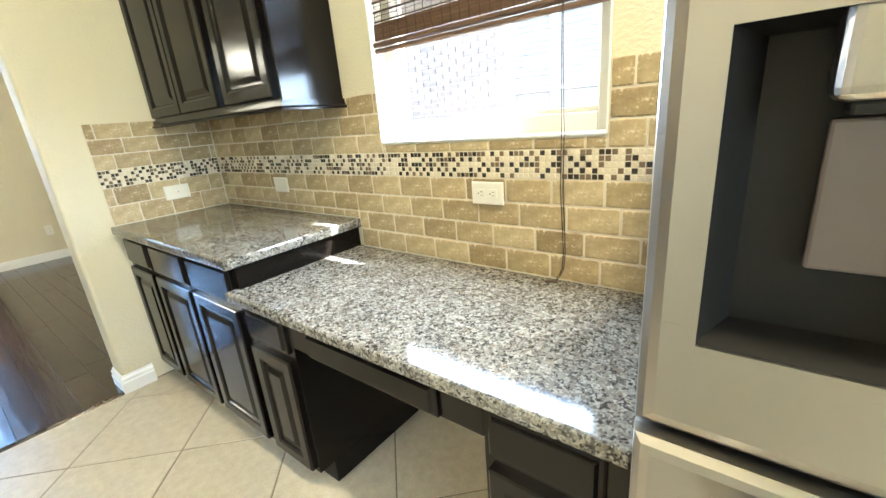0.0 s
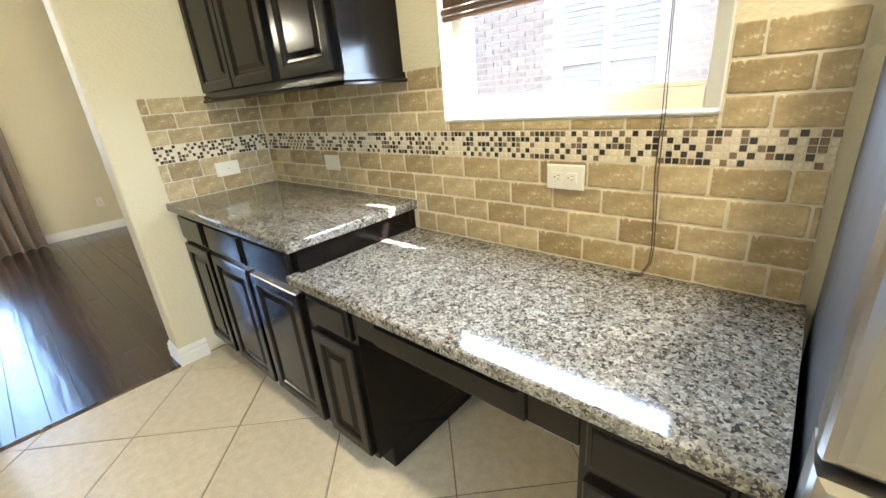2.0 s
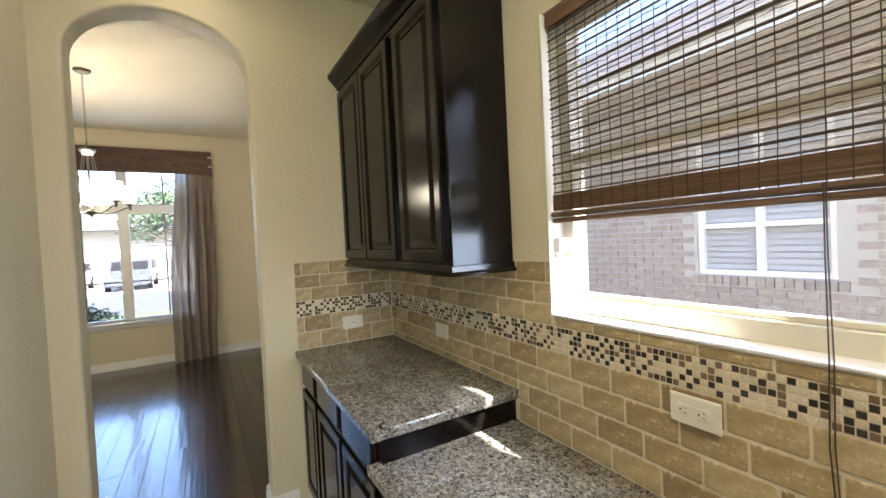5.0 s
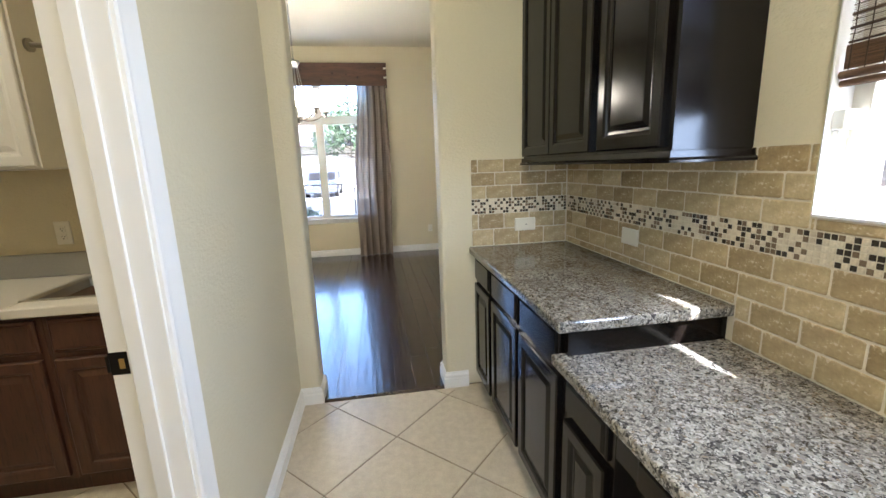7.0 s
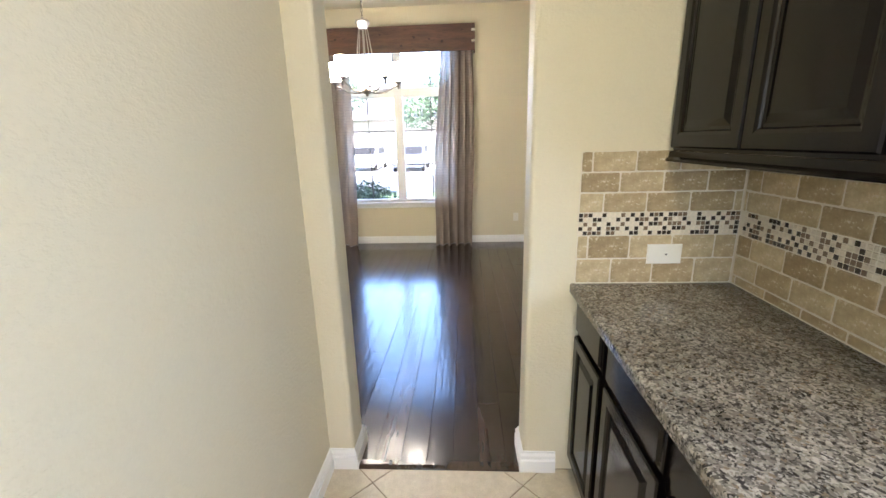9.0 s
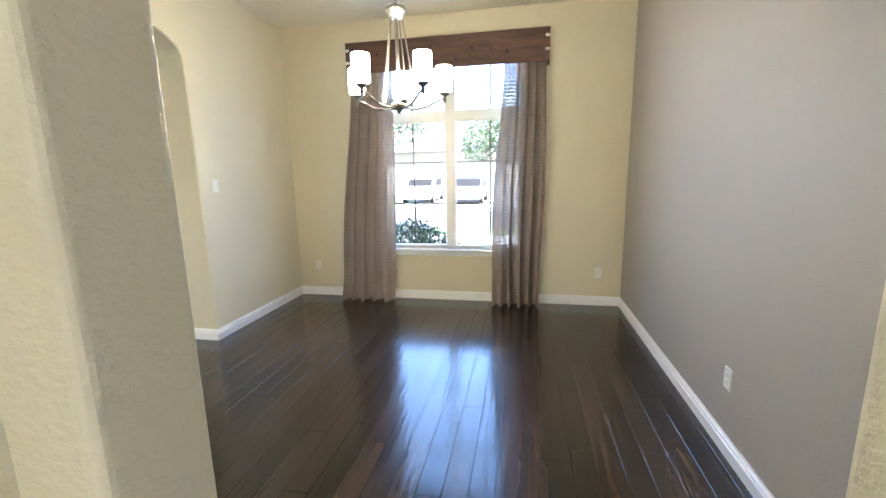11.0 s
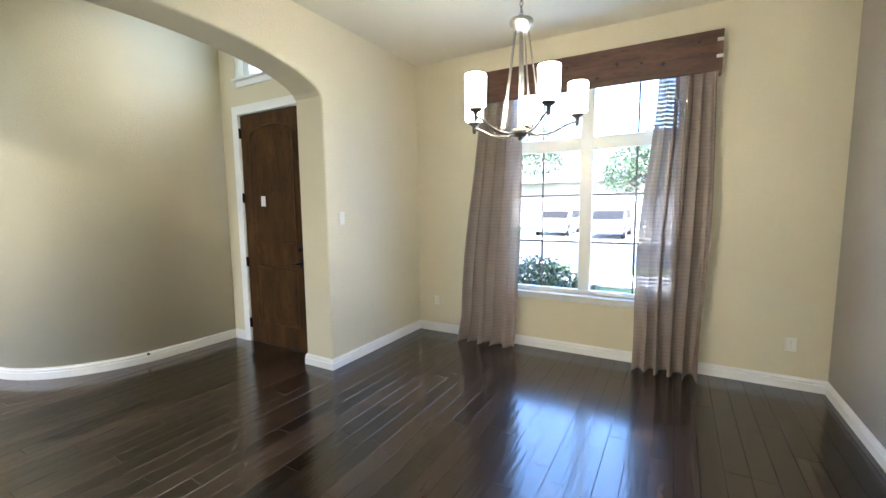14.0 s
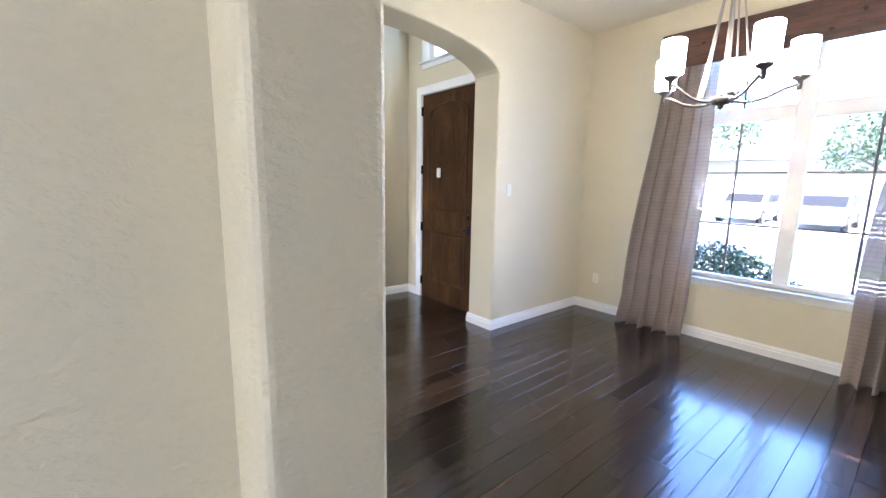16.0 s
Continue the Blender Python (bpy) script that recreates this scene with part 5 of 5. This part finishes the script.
# house over the street
M_BRICKFAR = plain("far_brick", (0.45, 0.40, 0.36), 0.9, vary=0.2, scale=9.0)
far = thing("house", (-38, -2, -0.2), "brick house with a grey roof across the street", "house")
part("wall", boxed(-42, -35, -12, 8, -0.2, 3.2), M_BRICKFAR, far)
bm = prism(bmesh.new(), [(-43, 3.2), (-34, 3.2), (-38.5, 6.2)], "y", -12.6, 8.6)
part("roof", bm, plain("roof_shingle", (0.10, 0.09, 0.085), 0.9, vary=0.2, scale=6), far)
part("garage_door", boxed(-35.0, -34.95, -6.2, -0.8, -0.2, 2.2, 0.01, 1), M_TRIM, far)
for a in (1.5, 4.5):
    w = part("window", boxed(-35.0, -34.93, a, a + 1.4, 0.7, 2.3, 0.01, 1), M_TRIM, far)
    part("pane", boxed(-34.935, -34.92, a + 0.1, a + 1.3, 0.8, 2.2), M_DARKPL, w)

# neighbour's brick house beside the desk window
NYW = 4.6
nb = thing("neighbour_house", (-2, NYW + 0.3, -0.2), "pale brick neighbouring house with white windows", "house")
M_MORTAR = plain("mortar", (0.50, 0.48, 0.46), 0.95, vary=0.1, scale=30)
M_BRICK = travertine("house_brick", [(0.38, 0.345, 0.34), (0.42, 0.375, 0.365), (0.34, 0.315, 0.315), (0.45, 0.415, 0.405)], 0.85, pits=False, kind="island")
nw = (-2.02, -0.98, 1.06, 2.35)
bm = bmesh.new()
for b in ((-8.0, nw[0], -0.2, 3.0), (nw[1], 4.0, -0.2, 3.0), (nw[0], nw[1], -0.2, nw[2]), (nw[0], nw[1], nw[3], 3.0)):
    box(bm, b[0], b[1], NYW, NYW + 0.2, b[2], b[3])
wall = part("wall", bm, M_MORTAR, nb)
bricks = bmesh.new()
rng = random.Random(4)
row, z = 0, -0.19
while z < 2.95:
    x = -6.0 + (0.108 if row % 2 else 0)
    while x < 2.5:
        if not (x + 0.2 > nw[0] - 0.02 and x < nw[1] + 0.02 and z + 0.06 > nw[2] - 0.09 and z < nw[3]):
            box(bricks, x, x + 0.203, NYW - 0.008 - rng.uniform(0, 0.003), NYW + 0.01, z, z + 0.057)
        x += 0.214
    z += 0.0677
    row += 1
x = nw[0] - 0.04
while x < nw[1] + 0.02:
    box(bricks, x, x + 0.06, NYW - 0.02, NYW + 0.01, nw[2] - 0.088, nw[2] - 0.008)
    x += 0.068
ob = part("bricks", bricks, M_BRICK, wall)
tagged(ob, kind="stuff")
w = part("window", boxed(nw[0], nw[1], NYW + 0.09, NYW + 0.10, nw[2], nw[3]), plain("pale_blind", (0.42, 0.45, 0.50), 0.6), nb, "window with closed pale blinds")
for b in ((nw[0], nw[0] + 0.05, nw[2], nw[3]), (nw[1] - 0.05, nw[1], nw[2], nw[3]), (-1.53, -1.47, nw[2], nw[3]), (nw[0] + 0.05, -1.53, nw[2], nw[2] + 0.05), (-1.47, nw[1] - 0.05, nw[2], nw[2] + 0.05),
          (nw[0] + 0.05, -1.53, 1.50, 1.55), (-1.47, nw[1] - 0.05, 1.50, 1.55)):
    part("window_frame", boxed(b[0], b[1], NYW + 0.03, NYW + 0.088, b[2], b[3], 0.004, 1), M_TRIM, w)
for k in range(22):
    zz = nw[2] + 0.06 + 0.055 * k
    part("blind_slat", boxed(nw[0] + 0.05, nw[1] - 0.05, NYW + 0.075, NYW + 0.087, zz, zz + 0.04), plain("slat", (0.46, 0.49, 0.54), 0.6) if k == 0 else bpy.data.materials["slat"], w)
part("eave", boxed(-8.5, 4.5, NYW - 0.45, NYW + 0.2, 3.0, 3.14), M_TRIM, nb)
part("roof", prism(bmesh.new(), [(NYW - 0.5, 3.14), (NYW + 8, 3.14), (NYW + 3.7, 5.6)], "x", -8.6, 4.6), bpy.data.materials["roof_shingle"], nb)

# ---- pieces of floors and walls ----
# diagonal floor tiles: nodes at (-1.885, 0.300) + 0.336 * (i, j), i + j even
S = 0.336
h = 0.4692 / 2
bm = bmesh.new()
box(bm, -h, h, -h, h, -0.02, 0.0, 0.003, 2)
tile_mesh = bpy.data.meshes.new("floor_tile_piece")
bm.to_mesh(tile_mesh)
bm.free()
tile_mesh.materials.append(M_FLOORTILE)
for i in range(-3, 14):
    for j in range(-7, 8):
        if (i + j) % 2:
            x, y = -1.885 + S * i, 0.300 + S * j
            if not (-2.10 < x < 2.4 and -1.9 < y < 1.2):
                continue
            ob = new("tile", tile_mesh)
            ob.location, ob.rotation_euler = (x, y, random.uniform(-0.0006, 0.0004)), (0, 0, radians(45 + 90 * random.randrange(4)))
            ob.parent = floor_k
# cut tiles along the threshold and the desk wall
for i in range(-4, 14):
    for j in range(-7, 8):
        if (i + j) % 2:
            x, y = -1.885 + S * i, 0.300 + S * j
            if -2.10 < x < 2.4 and -1.9 < y < 1.2 or x > 2.4 or y < -1.9 or x < -2.6 or y > 1.7:
                continue
            c = [(x - S + 0.004, y), (x, y - S + 0.004), (x + S - 0.004, y), (x, y + S - 0.004)]
            bm = prism(bmesh.new(), c, "z", -0.02, 0.0)
            for co, no in (((KX - 0.008, 0, 0), (-1, 0, 0)), ((0, BY - 0.002, 0), (0, 1, 0))):
                bmesh.ops.bisect_plane(bm, geom=bm.verts[:] + bm.edges[:] + bm.faces[:], plane_co=co, plane_no=no, clear_outer=True)
                bmesh.ops.holes_fill(bm, edges=bm.edges[:])
            if bm.faces:
                ob = part("tile", bm, M_FLOORTILE, None)
                ob.parent = floor_k
            else:
                bm.free()

# hardwood planks running towards the window
rng = random.Random(7)
plank_w = 0.127
y, count = -5.9, 0
far = bmesh.new()
while y < 1.38:
    x = WX - rng.uniform(0, 0.9)
    while x < KX - 0.04:
        length = rng.choice((0.45, 0.6, 0.8, 0.95, 1.2, 1.2))
        if x + length > KX - 0.16:
            length = KX - x
        x0, x1 = max(x, WX), min(x + length, KX - 0.038)
        x += length
        if x1 - x0 < 0.05 or (y < -2.84 and x1 < FX):
            continue
        if y < -4.9 and x1 < -4.9:
            continue
        lift = rng.uniform(-0.0012, 0.0)
        if y > -4.2 and count < 300:
            bm = boxed(x0 + 0.0005, x1 - 0.0005, y + 0.0005, min(y + plank_w, 1.389) - 0.0005, -0.014, lift, 0.0013, 1)
            tilt, yc = rng.gauss(0, 0.0022), y + plank_w / 2
            for v in bm.verts:
                if v.co.z > -0.008:
                    v.co.z += tilt * (v.co.y - yc)
            ob = part("plank", bm, M_PLANK, None)
            ob.parent = floor_w
            count += 1
        else:
            box(far, x0 + 0.0005, x1 - 0.0005, y + 0.0005, min(y + plank_w, 1.389) - 0.0005, -0.014, lift, 0.0013, 1)
    y += plank_w
ob = part("planks", far, M_PLANK, None)
ob.parent = floor_w
tagged(ob, kind="stuff")

# ---- backsplash: stone tiles and a mosaic band ----
splash_n = structure("backsplash_north", bmesh.new(), M_GROUT, "tumbled travertine brick-pattern backsplash with a mosaic band", "backsplash")
splash_w = structure("backsplash_west", bmesh.new(), M_GROUT, "travertine backsplash return beside the archway", "backsplash")
SP_Y, SP_X = BY - 0.0095, KX + 0.0095
SX1 = 0.236


def fill_mesh(ob, bm):
    bm.to_mesh(ob.data)
    bm.free()


bm = bmesh.new()
box(bm, KX + 0.001, -1.062, SP_Y + 0.003, BY - 0.0005, TOP, 1.429)
box(bm, -1.0595, WIN[0], SP_Y + 0.003, BY - 0.0005, DESK, 1.429)
box(bm, WIN[0], WIN[1], SP_Y + 0.003, BY - 0.0005, DESK, WIN[2] - 0.004)
box(bm, WIN[1], SX1, SP_Y + 0.003, BY - 0.0005, DESK, 1.429)
fill_mesh(splash_n, bm)
fill_mesh(splash_w, boxed(KX + 0.0005, SP_X - 0.003, 0.829, SP_Y + 0.002, TOP, 1.429))

PITCH, JOINT = 0.1595, 0.004
shared = {}


def stone(w, h):
    """A tumbled tile's mesh of that size, shared between alike pieces."""
    key = (round(w, 3), round(h, 3), random.randrange(4) if w > 0.15 and h > 0.07 else 0)
    if key not in shared:
        bm = bmesh.new()
        r = lambda i: rect(-w / 2, w / 2, -h / 2, h / 2, i)  # noqa: E731
        j = lambda o, a: [(u + random.uniform(-a, a), v + random.uniform(-a, a)) for u, v in o]  # noqa: E731
        def ring(i):
            c = r(i)
            pts = []
            for k in range(4):
                (ua, va), (ub, vb) = c[k], c[(k + 1) % 4]
                for t in (0.03, 0.33, 0.67, 0.97) if k % 2 == 0 else (0.06, 0.5, 0.94):
                    pts.append((ua + (ub - ua) * t, va + (vb - va) * t))
            return pts
        stepped(bm, [(ring(0.0), 0), (j(ring(0.0005), 0.0008), 0.006), (j(ring(0.0028), 0.0008), 0.0085), (ring(0.006), 0.0092)], lambda u, v, d: (u, -d, v))
        me = bpy.data.meshes.new("stone_tile")
        bm.to_mesh(me)
        bm.free()
        me.materials.append(M_STONE)
        shared[key] = me
    return shared[key]


def lay(parent, north, a0, a1, v0, v1, start):
    """A row of tiles from a0 to a1 along the wall."""
    u = start
    while u < a1:
        p, q = max(u, a0), min(u + PITCH, a1)
        if q - p > 0.012:
            w, h = q - p - JOINT, v1 - v0 - JOINT
            ob = new("tile", stone(w, h))
            mid = (p + q) / 2
            ob.location = (mid, BY, (v0 + v1) / 2) if north else (KX, mid, (v0 + v1) / 2)
            ob.rotation_euler = (0, 0, 0) if north else (0, 0, radians(90))
            ob.parent = parent
        u += PITCH


MOS = (1.111, 1.199)
rows_up = [(1.199, 1.276), (1.276, 1.353), (1.353, 1.430)]
rows_low = [(1.031, 1.111), (0.951, 1.031), (0.871, 0.951), (DESK + 0.002, 0.871)]
starts = [0.170, 0.058, 0.114, 0.164]     # a joint of each lower row
for k, (v0, v1) in enumerate(rows_low):
    s = starts[k] - PITCH * 20
    if v0 >= 0.95 or v0 > TOP:
        lay(splash_n, True, KX + 0.012, SX1, v0, v1, s)
    else:
        if v1 > TOP + 0.02:
            lay(splash_n, True, KX + 0.012, -1.062, max(v0, TOP + 0.002), v1, s)
        lay(splash_n, True, -1.058, SX1, v0, v1, s)
ups = [0.111, 0.170, 0.074]
for k, (v0, v1) in enumerate(rows_up):
    s = ups[k] - PITCH * 20
    if k == 0:
        lay(splash_n, True, KX + 0.012, WIN[0] - 0.001, v0, v1, s)
        lay(splash_n, True, WIN[0], WIN[1], v0, WIN[2] - 0.006, s)
    else:
        lay(splash_n, True, KX + 0.012, WIN[0] - 0.002, v0, v1, s)
    lay(splash_n, True, WIN[1] + 0.002, SX1, v0, v1, s)
for k, (v0, v1) in enumerate(rows_up):
    lay(splash_w, False, 0.829, SP_Y, v0, v1, (0.7605, 0.8155, 0.7105)[k])
lay(splash_w, False, 0.829, SP_Y, 1.017, 1.111, 0.7115)
lay(splash_w, False, 0.829, SP_Y, TOP + 0.002, 1.017, 0.8055)

# mosaic squares: cream, mocha and dark glass
M_MOS = [travertine("mosaic_cream", [(0.60, 0.53, 0.40), (0.68, 0.61, 0.48)], 0.4, pits=False, kind="object"),
         plain("mosaic_dark", (0.035, 0.028, 0.022), 0.12, vary=0.4, scale=50),
         plain("mosaic_mocha", (0.17, 0.12, 0.075), 0.2, vary=0.4, scale=50)]
MS = (MOS[1] - MOS[0]) / 5
chip_mesh = []
for m in M_MOS:
    bm = bmesh.new()
    r = lambda i: rect(-MS / 2 + 0.0014, MS / 2 - 0.0014, -MS / 2 + 0.0014, MS / 2 - 0.0014, i)  # noqa: E731
    stepped(bm, [(r(0), 0), (r(0), 0.007), (r(0.0012), 0.0085)], lambda u, v, d: (u, -d, v))
    me = bpy.data.meshes.new("mosaic_chip")
    bm.to_mesh(me)
    bm.free()
    me.materials.append(m)
    chip_mesh.append(me)
rng = random.Random(11)
rest = [bmesh.new() for _ in M_MOS]
n_parts = 0


def chip_kind(i, j):
    if (i + j) % 2 == 0:
        return rng.choice((0, 0, 0, 0, 0, 1, 2))
    return rng.choice((1, 1, 1, 2, 2, 0, 0))


cols = int((SX1 - KX - 0.012) / MS)
for i in range(cols):
    u = SX1 - 0.001 - MS * (i + 0.5)
    for j in range(5):
        v, kind = MOS[0] + MS * (j + 0.5), chip_kind(i, j)
        if n_parts < 300:
            ob = new("mosaic_tile", chip_mesh[kind])
            ob.location, ob.parent = (u, BY, v), splash_n
            n_parts += 1
        else:
            o = rest[kind]
            stepped(o, [(rect(u - MS / 2, u + MS / 2, v - MS / 2, v + MS / 2, 0.0014), 0), (rect(u - MS / 2, u + MS / 2, v - MS / 2, v + MS / 2, 0.0014), 0.007),
                        (rect(u - MS / 2, u + MS / 2, v - MS / 2, v + MS / 2, 0.0026), 0.0085)], lambda a, b, d: (a, BY - d, b))
for k, o in enumerate(rest):
    ob = part("mosaic_tiles", o, M_MOS[k], None)
    ob.parent = splash_n
    tagged(ob, kind="stuff")
for i in range(int((SP_Y - 0.829) / MS)):
    for j in range(5):
        ob = new("mosaic_tile", chip_mesh[chip_kind(i, j)])
        ob.location, ob.rotation_euler, ob.parent = (KX, 0.830 + MS * (i + 0.5), MOS[0] + MS * (j + 0.5)), (0, 0, radians(90)), splash_w
